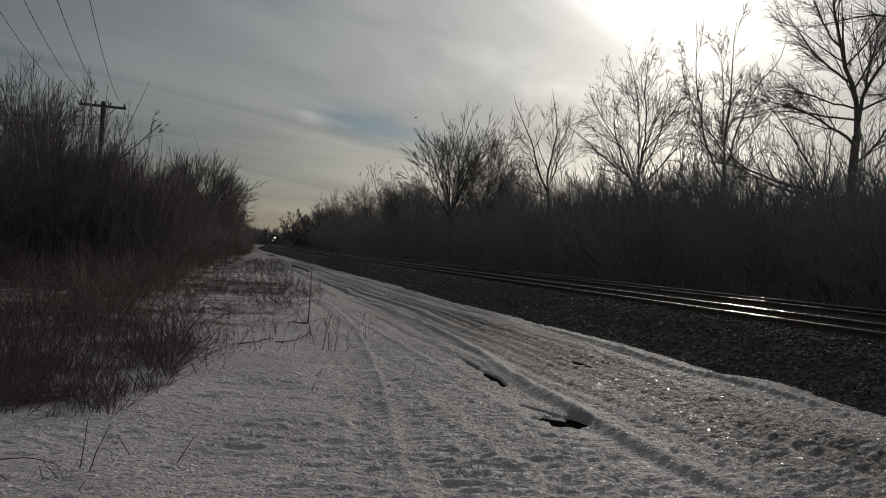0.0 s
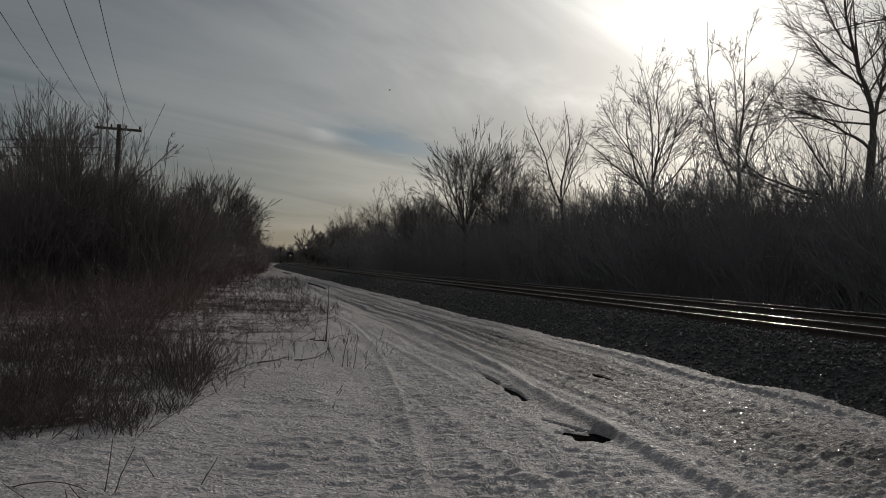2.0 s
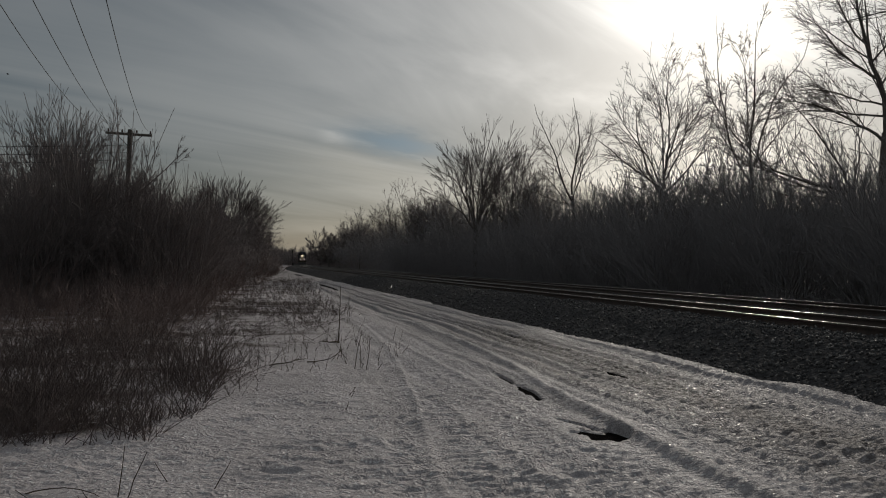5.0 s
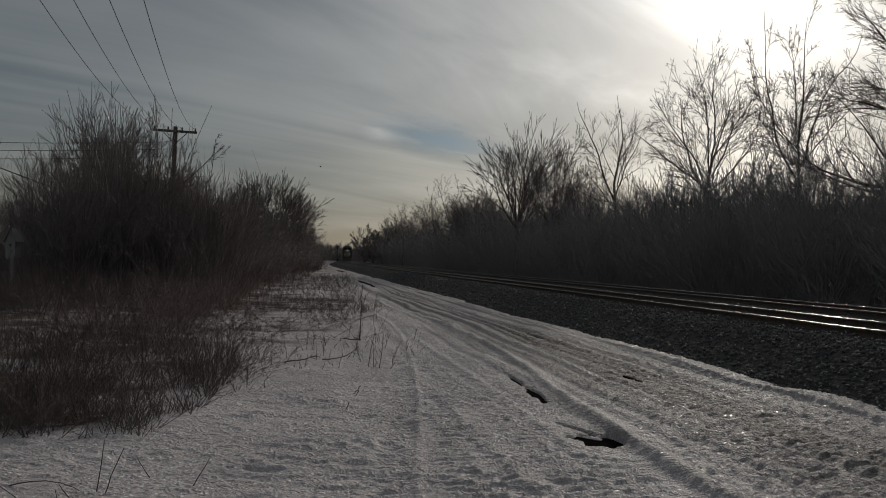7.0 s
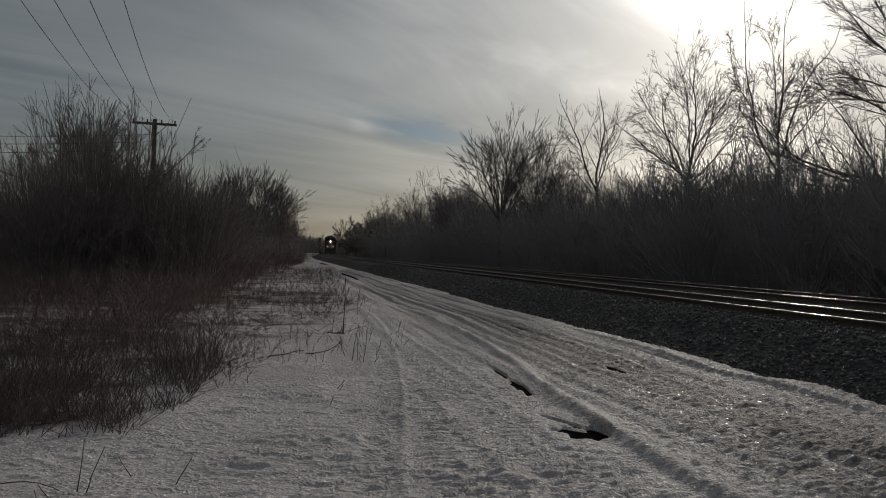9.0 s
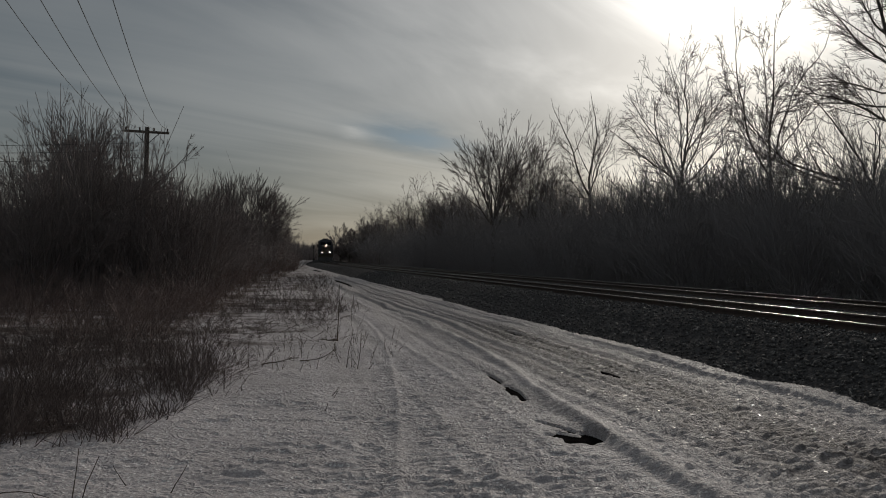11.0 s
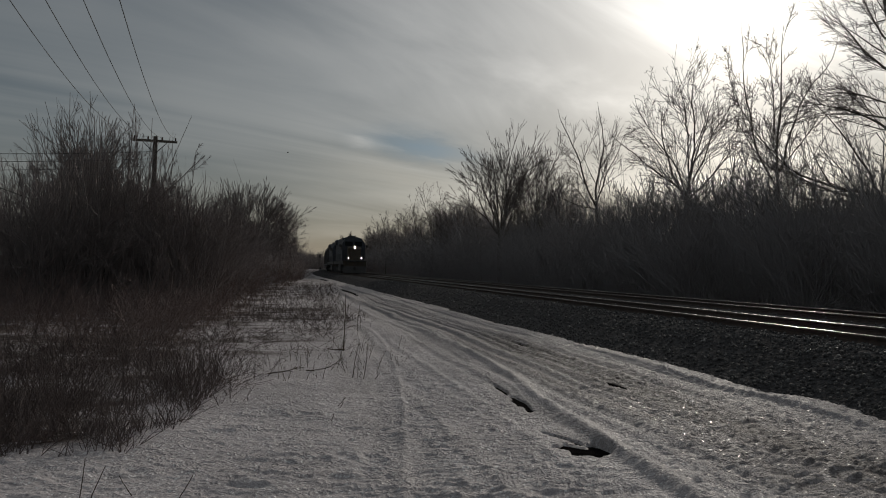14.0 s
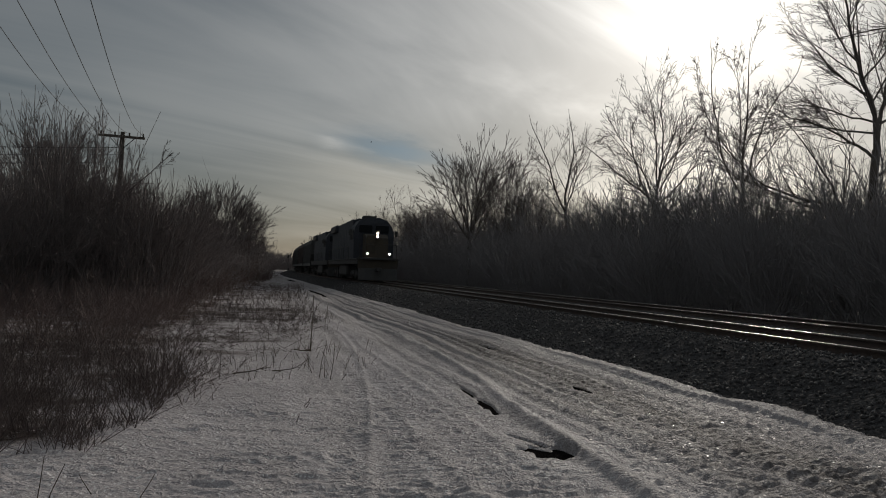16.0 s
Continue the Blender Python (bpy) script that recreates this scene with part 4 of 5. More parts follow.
# a mixed wood of a few kinds, repeated with turns
LIMBS_A = [(0, 3.4, -30, -12, 5.6, 0.06), (0, 4.0, 2, -6, 6.2, 0.07), (0, 3.6, 26, 12, 5.4, 0.06), (0, 4.6, -50, -30, 3.4, 0.04), (0, 4.9, 44, 26, 3.6, 0.04)]
LIMBS_B = [(0, 4.4, -14, -4, 5.6, 0.06), (0, 4.8, 10, 16, 5.2, 0.06), (0, 3.6, -46, -24, 3.4, 0.04), (0, 3.9, 48, 20, 3.4, 0.04)]
kinds = [
    bare_tree(51, (21.0, 70.0, GZ), (4.2, 0.11, 0.02), LIMBS_A, (9, 5, 3), "bare woodland tree in the mixed wood", 0.013),
    bare_tree(52, (18.0, 90.0, GZ), (5.0, 0.10, -0.03), LIMBS_B, (9, 5, 3), "bare woodland tree in the mixed wood", 0.014),
    dome_tree(53, (17.6, 104.0, GZ), 3.6, (7.0, 3.2, 4.4), 14, 6, 0.17, "bare woodland tree in the mixed wood", 0.016, tilt=50),
    bare_tree(54, (15.2, 112.0, GZ), (4.6, 0.12, 0.0), LIMBS_A[::-1] + LIMBS_B[:2], (9, 5, 3), "bare woodland tree in the mixed wood", 0.017),
]
rw = random.Random(77)
for i in range(64):
    y = 26 + 250 * (i / 64.0) ** 1.3 + rw.uniform(-2, 2)
    u = 11.0 + rw.uniform(0, 10) if y > 90 else 15.5 + rw.uniform(0, 16)
    s = rw.uniform(0.72, 1.0) * (0.70 if y < 45 else 0.88 if y < 76 else 1.1 if y < 105 else 1.35)
    k = kinds[i % 4] if y > 76 else kinds[i % 2]
    copy_thing(k, pose(float(track_x(y)) + u, y, GZ, 0, 0, rw.uniform(0, 360)) @ Matrix.Scale(s, 4))


# dense round heads far down the line
for i, (x, y, h) in enumerate(((5.6, 216.0, 11.0), (7.6, 206.0, 8.6), (9.6, 190.0, 10.5), (-9.5, 196.0, 7.5), (-14.0, 225.0, 10.0))):
    dome_tree(60 + i, (x, y, GZ), h * 0.25, (h * 0.56, h * 0.36, h * 0.44), 14, 6, 0.3, "dense round-headed tree far down the line", 0.05, tilt=80)


# ---- shrubs ----
BUSHY = (5, 24, 0.80, 0.75, 0, 0.09, 0.04)
BUSHY_FINE = (6, 23, 0.82, 0.78, 0, 0.08, 0.03)


def shrub(seed, height, spread, stems, grow, label, at=(0, 0, 0), rmin=0.009, r=0.03, group="", whips=0, fan=50.0, twig=None):
    """Many stems from one root, forking outwards to a rounded head; whips: straight upright shoots."""
    rng = random.Random(seed)
    rows = []
    for i in range(stems):
        a, q = rng.uniform(0, 6.283), math.sqrt(rng.uniform(0, 1))
        tilt = q * radians(fan)
        base = (math.cos(a) * q * spread * 0.3, math.sin(a) * q * spread * 0.3, 0)
        rows.append((base, (math.sin(tilt) * math.cos(a), math.sin(tilt) * math.sin(a), math.cos(tilt)), height * rng.uniform(0.9, 1.12), r * rng.uniform(0.7, 1.3)))
    extra = []
    if whips:
        g = np.random.default_rng(seed)
        a, q = g.uniform(0, 6.283, whips), np.sqrt(g.uniform(0, 1, whips))
        base = np.stack([np.cos(a) * q * spread, np.sin(a) * q * spread, height * (0.70 - 0.25 * q)], axis=1)
        way = np.stack([np.cos(a) * q * 0.22, np.sin(a) * q * 0.22, np.ones(whips)], axis=1)
        pts, rad = sprout(g, base, way, height * g.uniform(0.25, 0.42, whips), np.full(whips, rmin * 1.5), np.full(whips, rmin * 0.6), 4, 0.05, 0.02)
        extra = [tubes(pts, rad, 3)]
    return woody("shrub", seed, rows, grow, rmin, label, "shrub", at, group, extra, twig)


thick = [shrub(100 + i, h, 2.2, 13, BUSHY, "dense leafless thicket shrub by the tracks", (float(track_x(y)) + u, y, GZ), 0.011, 0.03, group="thicket beyond the tracks", twig=M_THICKET) for i, (h, u, y) in enumerate(((4.4, 10.5, 24), (5.0, 11.5, 30), (4.0, 10.2, 36), (5.4, 12.0, 43)))]
rb = random.Random(5)
for i in range(64):
    y = 15 + 215 * (i / 64.0) ** 1.5 + rb.uniform(-1.5, 1.5)
    u = 10.0 + rb.uniform(0, 5.5)
    s = rb.uniform(0.9, 1.2) * (1.0 + min(y, 160) / 320.0)
    copy_thing(thick[i % 4], pose(float(track_x(y)) + u, y, GZ, 0, 0, rb.uniform(0, 360)) @ Matrix.Scale(s, 4))


for i in range(70):
    y = 24 + 86 * (i / 70.0) ** 1.2 + rb.uniform(-1.5, 1.5)
    u = 15.0 + rb.uniform(0, 7)
    s = rb.uniform(0.85, 1.15) * (2.4 + (0.122 if y < 58 else 0.078) * math.hypot(float(track_x(y)) + u, y)) / 5.2
    copy_thing(thick[i % 4], pose(float(track_x(y)) + u, y, GZ, 0, 0, rb.uniform(0, 360)) @ Matrix.Scale(s, 4))


def thicket(name, seed, n, where, h0, h1, r, twigs, mat, label, category, lean=0.16):
    """Uncountable upright stems with side twigs, as one object."""
    rng = np.random.default_rng(seed)
    base = where(rng, n)
    way = rng.normal(0, lean, (n, 3))
    way[:, 2] = 1
    way /= np.linalg.norm(way, axis=1, keepdims=True)
    ln = rng.uniform(h0, h1, n)
    rr = np.full(n, r) * rng.uniform(0.6, 1.4, n)
    pts, rad = sprout(rng, base, way, ln, rr, rr * 0.35, 3, 0.12, 0.02)
    sets = [tubes(pts, rad, 3)]
    for count in twigs:
        s, w, l2, r2 = children(rng, pts, rad, count, 0.2, 0.98, 38, 0.36, 0.6, r * 0.4)
        pts, rad = sprout(rng, s, w, l2, r2, r2 * 0.4, 2, 0.12, 0.05)
        sets.append(tubes(pts, rad, 3))
    v, f = gather(sets)
    return tagged(link_mesh(name, v, f, mat), label, category, kind="stuff")


def strip(u0, u1, y0, y1, power=1.0, z=0.0):
    def where(rng, n):
        y = y0 + (y1 - y0) * rng.uniform(0, 1, n) ** power
        u = rng.uniform(u0, u1, n)
        return np.stack([u + track_x(y), y, np.full(n, z)], axis=1)

    return where


thicket("undergrowth", 201, 5200, strip(9.3, 19, 12, 130, 1.4, GZ), 2.4, 5.8, 0.015, (6,), M_THICKET, "dark tangled undergrowth along the tracks", "undergrowth", 0.5)
thicket("far_woods", 202, 6400, strip(12, 30, 24, 300, 1.2, GZ), 4.2, 8.8, 0.028, (7,), M_THICKET, "far leafless woods in a dark belt", "woods", 0.24)
thicket("far_woods", 204, 1100, strip(-45, -9, 215, 400, 1.0, GZ), 3.5, 8.5, 0.13, (6,), M_TWIG, "distant tree belt beside the road", "woods")
thicket("far_woods", 208, 700, strip(8.5, 16, 165, 290, 1.0, GZ), 2.5, 6.5, 0.075, (6,), M_TWIG, "dense bushes far down the line", "woods", 0.3)
thicket("far_woods", 203, 1800, strip(-50, 40, 430, 620, 1.0, GZ), 5.0, 11.0, 0.24, (6,), M_TWIG, "distant tree belt closing the view", "woods")

def field(x0, x1, y0, y1):
    def where(rng, n):
        return np.stack([rng.uniform(x0, x1, n), rng.uniform(y0, y1, n), np.full(n, -0.1)], axis=1)

    return where


# ---- left of the road: big shrubs, brush and weeds ----
rl = random.Random(9)


def whip_shrub(seed, at, height, spread, stems, label, fan=13.0, rmin=0.0065):
    """Tall slender stems from one stool, set with upright shoots in their upper half."""
    g = np.random.default_rng(seed)
    thing = tagged(new("shrub"), label, "shrub", "big shrubs by the road")
    a, q = g.uniform(0, 6.283, stems), np.sqrt(g.uniform(0, 1, stems))
    base = np.stack([np.cos(a) * q * spread * 0.55, np.sin(a) * q * spread * 0.55, np.zeros(stems)], axis=1)
    t = np.radians(fan) * q
    way = np.stack([np.sin(t) * np.cos(a), np.sin(t) * np.sin(a), np.cos(t)], axis=1)
    pts, rad = sprout(g, base, way, height * g.uniform(0.66, 1.02, stems) * (1.06 - 0.22 * q), g.uniform(0.018, 0.034, stems), np.full(stems, rmin), 9, 0.035, 0.01)
    for i in range(stems):
        v, f = tubes(pts[i : i + 1], rad[i : i + 1], 5)
        stem = link_mesh("stem", v, f, M_SHRUB, thing, smooth=True)
        a1, w1, l1, r1 = children(g, pts[i : i + 1], rad[i : i + 1], 11, 0.2, 0.9, 26, 0.17, 0.6, rmin, 0.4)
        p1, q1 = sprout(g, a1, w1, l1, r1, r1 * 0.5, 4, 0.05, 0.10)
        a2, w2, l2, r2 = children(g, p1, q1, 4, 0.1, 0.8, 34, 0.42, 0.7, rmin * 0.8, 0.5)
        p2, q2 = sprout(g, a2, w2, l2, r2, r2 * 0.5, 3, 0.08, 0.08)
        v, f = gather([tubes(p1, q1, 3), tubes(p2, q2, 3)])
        spray = link_mesh("twig_spray", v, f, M_SHRUB, stem, smooth=True)
        spray["kind"] = "stuff"
    thing.matrix_basis = pose(*at)
    return thing


for i, (x, y, h, sp, n) in enumerate(((-6.9, 24.6, 6.5, 1.7, 30), (-6.0, 24.4, 6.6, 1.3, 24), (-7.9, 25.4, 5.4, 1.3, 18), (-5.1, 24.6, 6.0, 1.0, 16), (-4.3, 24.8, 5.3, 1.1, 15), (-3.5, 25.4, 4.6, 0.9, 10))):
    whip_shrub(300 + i, (x, y, -0.1), h, sp, n, "tall leafless shrub of slender upright whips")
bare_tree(309, (-6.8, 24.2, -0.1), (2.0, 0.07, 0.08), [(0, 1.9, 38, 50, 4.4, 0.04), (0.9, 3.0, 30, 84, 2.6, 0.025), (0, 1.8, 20, 24, 3.4, 0.03), (0.1, 2.0, 8, 20, 3.6, 0.03), (1.1, 2.2, 12, 2, 2.9, 0.025)], (12, 6, 3), "small leafless tree leaning out of the brush", 0.0065, 0.05, (0.22, 0.40, 0.45), group="big shrubs by the road", stem=M_SHRUB, tips=M_SHRUB)
for i, (x, y, h, sp, wh, fan) in enumerate(((-5.7, 26.4, 4.0, 2.2, 8, 38), (-4.0, 28.8, 3.8, 1.7, 10, 30), (-7.5, 23.4, 3.6, 2.2, 6, 42), (-4.4, 24.9, 3.3, 1.8, 8, 34), (-7.2, 27.5, 4.3, 2.0, 8, 34), (-10.2, 30.0, 3.2, 1.8, 4, 34))):
    shrub(320 + i, h, sp, 20, BUSHY_FINE, "leafless shrub with tangled fine twigs", (x, y, -0.1), 0.0065, 0.028, "big shrubs by the road", wh, fan, M_SHRUB)
dome_tree(330, (-6.7, 72.3, -0.1), 2.2, (4.7, 4.3, 4.5), 64, 6, 0.20, "dome-shaped leafless tree beside the road", 0.017, "roadside trees", 84, stems=3)
dome_tree(331, (-19.2, 68.0, -0.1), 3.4, (7.6, 3.9, 5.1), 60, 6, 0.20, "round-headed leafless tree beside the pole", 0.019, "roadside trees", 66, stems=3)
dome_tree(332, (-19.6, 57.0, -0.1), 2.4, (5.2, 3.0, 3.8), 22, 6, 0.16, "small round-headed leafless tree", 0.0125, "roadside trees", 62, stems=2)
dome_tree(333, (-25.5, 55.0, -0.1), 2.2, (4.6, 2.6, 3.0), 22, 6, 0.15, "small round-headed leafless tree", 0.0125, "roadside trees", 62, stems=2)
dome_tree(334, (-13.2, 66.0, -0.1), 2.4, (5.0, 3.4, 3.8), 24, 6, 0.18, "round-headed leafless tree beside the pole", 0.017, "roadside trees", 70, stems=2)
low = shrub(340, 3.0, 1.8, 13, BUSHY, "low leafless shrub in the roadside brush", (-6.5, 40.0, -0.1), 0.011, 0.025, group="roadside shrubs")
low2 = shrub(341, 4.2, 2.2, 14, BUSHY, "leafless roadside shrub with fine twigs", (-8.5, 46.0, -0.1), 0.012, 0.03, group="roadside shrubs")
for i in range(36):
    y = 30 + 190 * (i / 36.0) ** 1.2 + rl.uniform(-2, 2)
    limit = -2.6 - max(0.0, y - 90) * 0.03
    x = limit - 0.8 - rl.uniform(0, 7)
    s = rl.uniform(0.6, 0.95) * (1.15 if x < limit - 3 else 0.75) * (1.0 + y / 300.0)
    copy_thing((low, low2)[i % 2], pose(x, y, -0.1, 0, 0, rl.uniform(0, 360)) @ Matrix.Scale(s, 4))
for i in range(16):
    y = 34 + i * 3.0 + rl.uniform(-2, 2)
    x = -13 - rl.uniform(0, 16) - i * 0.4
    copy_thing(kinds[i % 2], pose(x, y, -0.1, 0, 0, rl.uniform(0, 360)) @ Matrix.Scale(rl.uniform(0.28, 0.42), 4))
for i in range(14):
    copy_thing((low, low2)[i % 2], pose(-8 - rl.uniform(0, 12), 14 + rl.uniform(0, 18), -0.1, 0, 0, rl.uniform(0, 360)) @ Matrix.Scale(rl.uniform(0.42, 0.6), 4))


# knee-high bushes in front of the brush
small = [shrub(350 + i, h, 0.5, 15, (5, 33, 0.80, 0.72, 0, 0.20, 0.0), "small twiggy bush in the snow", (x, y, -0.05), 0.0032, 0.009, "small bushes in the brush", 0, 75, M_BRUSH) for i, (h, x, y) in enumerate(((0.85, -4.6, 11.4), (0.7, -3.2, 10.9), (1.0, -5.6, 12.6)))]
for i in range(22):
    y = rl.uniform(7.2, 8.9) if i < 9 else rl.uniform(10.6, 13.3)
    x = -1.75 - rl.uniform(0, 1) ** 0.8 * (1.4 + 0.28 * y)
    copy_thing(small[i % 3], pose(x, y, -0.05, 0, 0, rl.uniform(0, 360)) @ Matrix.Scale(rl.uniform(0.38, 0.60) if i < 9 else rl.uniform(0.5, 0.8), 4))


thicket("undergrowth", 205, 1800, field(-9.2, -3.3, 23, 34), 1.8, 4.3, 0.012, (6,), M_SHRUB, "tangled undergrowth among the big shrubs", "undergrowth", 0.3)
thicket("undergrowth", 206, 1300, field(-27, -9.5, 26, 62), 1.8, 3.6, 0.016, (5,), M_TWIG, "tangled undergrowth behind the roadside brush", "undergrowth", 0.2)
thicket("undergrowth", 207, 700, field(-13, -3.6, 58, 100), 2.5, 6.0, 0.026, (5,), M_SHRUB, "tangled undergrowth below the dome-shaped tree", "undergrowth", 0.2)


def patch(x0, x1, y0, y1, seed, thresh=0.0, scale=0.8):
    """Clumped places between two lines."""

    def where(rng, n):
        out = []
        while len(out) < n:
            x, y = rng.uniform(x0, x1, n), rng.uniform(y0, y1, n)
            keep = value_noise(x * scale, y * scale, seed) > thresh - 0.5 * np.clip((x1 - x) / (x1 - x0), 0, 1)
            out.extend(np.stack([x, y, np.full(n, -0.03)], axis=1)[keep])
        return np.array(out[:n])

    return where


thicket("dry_brush", 401, 4000, patch(-5.6, -0.95, 6.6, 9.3, 51, 0.12, 3.1), 0.08, 0.50, 0.0042, (4,), M_BRUSH, "tangled dry brush standing in the snow", "brush", 0.6)
thicket("dry_brush", 412, 1000, patch(-7.5, -1.1, 10.4, 13.5, 59, 0.10, 0.9), 0.18, 0.72, 0.0055, (4,), M_BRUSH, "tangled dry brush standing in the snow", "brush", 0.5)
thicket("dry_brush", 413, 650, patch(-6.5, -0.9, 8.8, 10.6, 60, 0.10, 1.0), 0.15, 0.6, 0.0042, (3,), M_BRUSH, "thin upright stems between the brush clumps", "brush", 0.3)
thicket("dry_brush", 411, 420, patch(-2.6, -0.45, 8.6, 13.8, 58, 0.15, 1.3), 0.10, 0.55, 0.0036, (3,), M_BRUSH, "thin tangled stems at the edge of the brush", "brush", 0.8)
thicket("dry_brush", 402, 2000, patch(-10.5, -2.3, 12.6, 22.0, 52, 0.15, 0.6), 0.25, 1.25, 0.006, (4, 3), M_RED, "russet brush and briars by the road", "brush", 0.85)
thicket("dry_brush", 403, 1600, patch(-11.0, -2.4, 20.0, 48.0, 53, -0.2, 0.4), 0.5, 1.8, 0.010, (4, 3), M_RED, "russet brush and briars by the road", "brush", 0.8)
thicket("dry_brush", 404, 1600, patch(-10.0, -2.4, 46.0, 100.0, 54, -0.3, 0.3), 1.0, 2.6, 0.018, (5,), M_RED, "russet brush and briars by the road", "brush", 0.5)
thicket("dry_brush", 415, 350, patch(-4.6, -0.9, 7.4, 14.0, 61, 0.10, 1.4), 0.2, 0.8, 0.0040, (4,), M_BRUSH, "flattened dead stems matted over the snow", "brush", 2.6)
thicket("dry_brush", 416, 700, patch(-3.6, 1.0, 13.5, 24.0, 62, 0.12, 0.8), 0.2, 0.8, 0.0048, (4,), M_BRUSH, "flattened dead stems matted over the snow", "brush", 2.6)
thicket("brush_pile", 414, 230, field(-1.7, -0.95, 9.3, 10.5), 0.25, 0.85, 0.0042, (4,), M_BRUSH, "fallen twigs heaped flat on the snow", "brush", 1.9)
thicket("dry_weeds", 405, 1300, patch(-2.0, 1.3, 13.5, 27.0, 55, 0.05, 0.9), 0.08, 0.42, 0.0038, (4,), M_BRUSH, "thin dry weed stalks standing in the snow", "weeds", 0.7)
thicket("dry_weeds", 406, 70, patch(-0.4, 1.5, 9.5, 15.0, 56, 0.2, 1.1), 0.10, 0.42, 0.0035, (3,), M_STRAW, "thin dry weed stalks standing in the snow", "weeds", 0.35)
thicket("dry_weeds", 407, 1100, patch(-2.4, 0.8, 22.0, 60.0, 57, 0.0, 0.6), 0.12, 0.55, 0.0060, (4,), M_BRUSH, "thin dry weed stalks standing in the snow", "weeds", 0.6)


def stalk(at, height, lean, label, seed, bend=0.0, twigs=4, r=0.0042, wob=0.05):
    rng = np.random.default_rng(seed)
    pts, rad = sprout(rng, np.array([(0, 0, -0.04)]), np.array([(lean[0], lean[1], 1.0)]), np.array([height]), np.array([r]), np.array([r * 0.42]), 7, wob, -bend)
    v, f = tubes(pts, rad, 5)
    thing = tagged(new("weed_stalk"), label, "weed", "single stalks in the snow")
    link_mesh("stem", v, f, M_STRAW, thing)
    if twigs:
        s, w, l2, r2 = children(rng, pts, rad, twigs, 0.35, 0.95, 42, 0.2, 0.6, 0.0018)
        p2, q2 = sprout(rng, s, w, l2, r2, r2 * 0.5, 3, 0.1, 0.03)
        for i in range(twigs):
            v, f = tubes(p2[i : i + 1], q2[i : i + 1], 4)
            link_mesh("twig", v, f, M_STRAW, thing)
    thing.matrix_basis = pose(*at)
    return thing


stalk((0.55, 13.94, 0.0), 1.0, (0.10, 0), "tall thin dry stalk standing alone in snow", 1, r=0.010)
stalk((0.56, 13.92, 0.0), 0.22, (0.02, 0), "broken stub beside a tall stalk", 21, twigs=0, r=0.016)
stalk((0.58, 13.9, 0.07), 0.36, (-7.0, 3.0), "short dark stick lying on the snow", 22, 0.02, 3, 0.016, 0.12)
stalk((-1.09, 5.32, 0.0), 0.36, (0.24, 0), "thin bare twig poking out of the snow", 2, twigs=0)
stalk((-1.04, 5.28, 0.0), 0.37, (0.29, 0), "thin bare twig poking out of the snow", 3, twigs=0)
stalk((-1.02, 4.86, 0.0), 0.16, (0.36, 0), "thin bare twig poking out of the snow", 13, twigs=0)
stalk((-0.83, 5.65, 0.0), 0.21, (-0.62, 0), "short slanting twig in the snow", 4, twigs=0)
stalk((-0.60, 5.46, 0.0), 0.25, (0.56, 0), "short slanting twig in the snow", 5, twigs=0)
stalk((0.32, 7.84, 0.0), 0.14, (0.2, 0), "small broken sprig in the snow", 6, twigs=2)
stalk((0.68, 10.7, 0.0), 0.35, (0.05, 0), "thin dry stalk standing in snow", 7, twigs=3)
stalk((-1.30, 5.12, 0.0), 0.30, (-0.9, 0.1), "arched briar stem over the snow", 8, 0.05, 0)
stalk((-1.37, 5.40, 0.0), 0.42, (0.75, 0.0), "arched briar stem over the snow", 9, 0.42, 0)
stalk((-1.62, 5.45, 0.06), 0.52, (2.6, -0.6), "arched briar stem over the snow", 10, 0.12, 0)
stalk((-1.20, 5.14, 0.0), 0.14, (-0.2, 0.0), "short slanting twig in the snow", 14, 0.0, 0)
stalk((-1.08, 5.14, 0.0), 0.22, (-0.9, 0.1), "arched briar stem over the snow", 15, 0.0, 0)
stalk((-0.46, 10.95, 0.07), 0.62, (9.0, 5.0), "dead branch lying on the snow", 11, 0.01, 7, 0.009, 0.2)
stalk((0.02, 11.28, 0.07), 0.62, (9.0, -5.0), "dead branch lying on the snow", 23, 0.01, 7, 0.008, 0.2)
stalk((0.10, 11.2, 0.08), 0.45, (5.0, 2.0), "dead branch lying on the snow", 24, 0.01, 5, 0.006, 0.2)
for i, (x, y, h, tip) in enumerate(((0.05, 12.87, 0.34, -0.15), (-0.17, 13.44, 0.16, -0.6), (0.21, 12.34, 0.12, 0.9), (0.61, 10.77, 0.55, 0.16), (0.75, 10.6, 0.50, -0.05), (-0.99, 14.65, 0.42, -0.3), (-0.69, 15.5, 0.44, -0.1), (-0.62, 15.4, 0.30, 0.2), (0.87, 10.62, 0.16, 0.5), (0.66, 10.7, 0.14, 0.8), (1.5, 14.2, 0.30, 0.3), (0.33, 8.55, 0.22, 0.9), (0.40, 8.5, 0.14, 0.5), (0.95, 17.9, 0.7, 0.02), (1.05, 18.6, 0.6, -0.05), (-1.25, 14.4, 0.4, 0.05), (0.12, 12.6, 0.2, 0.6))):
    stalk((x, y, 0.0), h, (tip, 0), "thin dry weed stalk standing in snow", 40 + i, 0.0, 3, 0.0048, 0.09)
stalk((-1.95, 20.0, 0.0), 1.9, (-0.35, 0.0), "pale bent sapling in the roadside brush", 12, 0.0, 5)


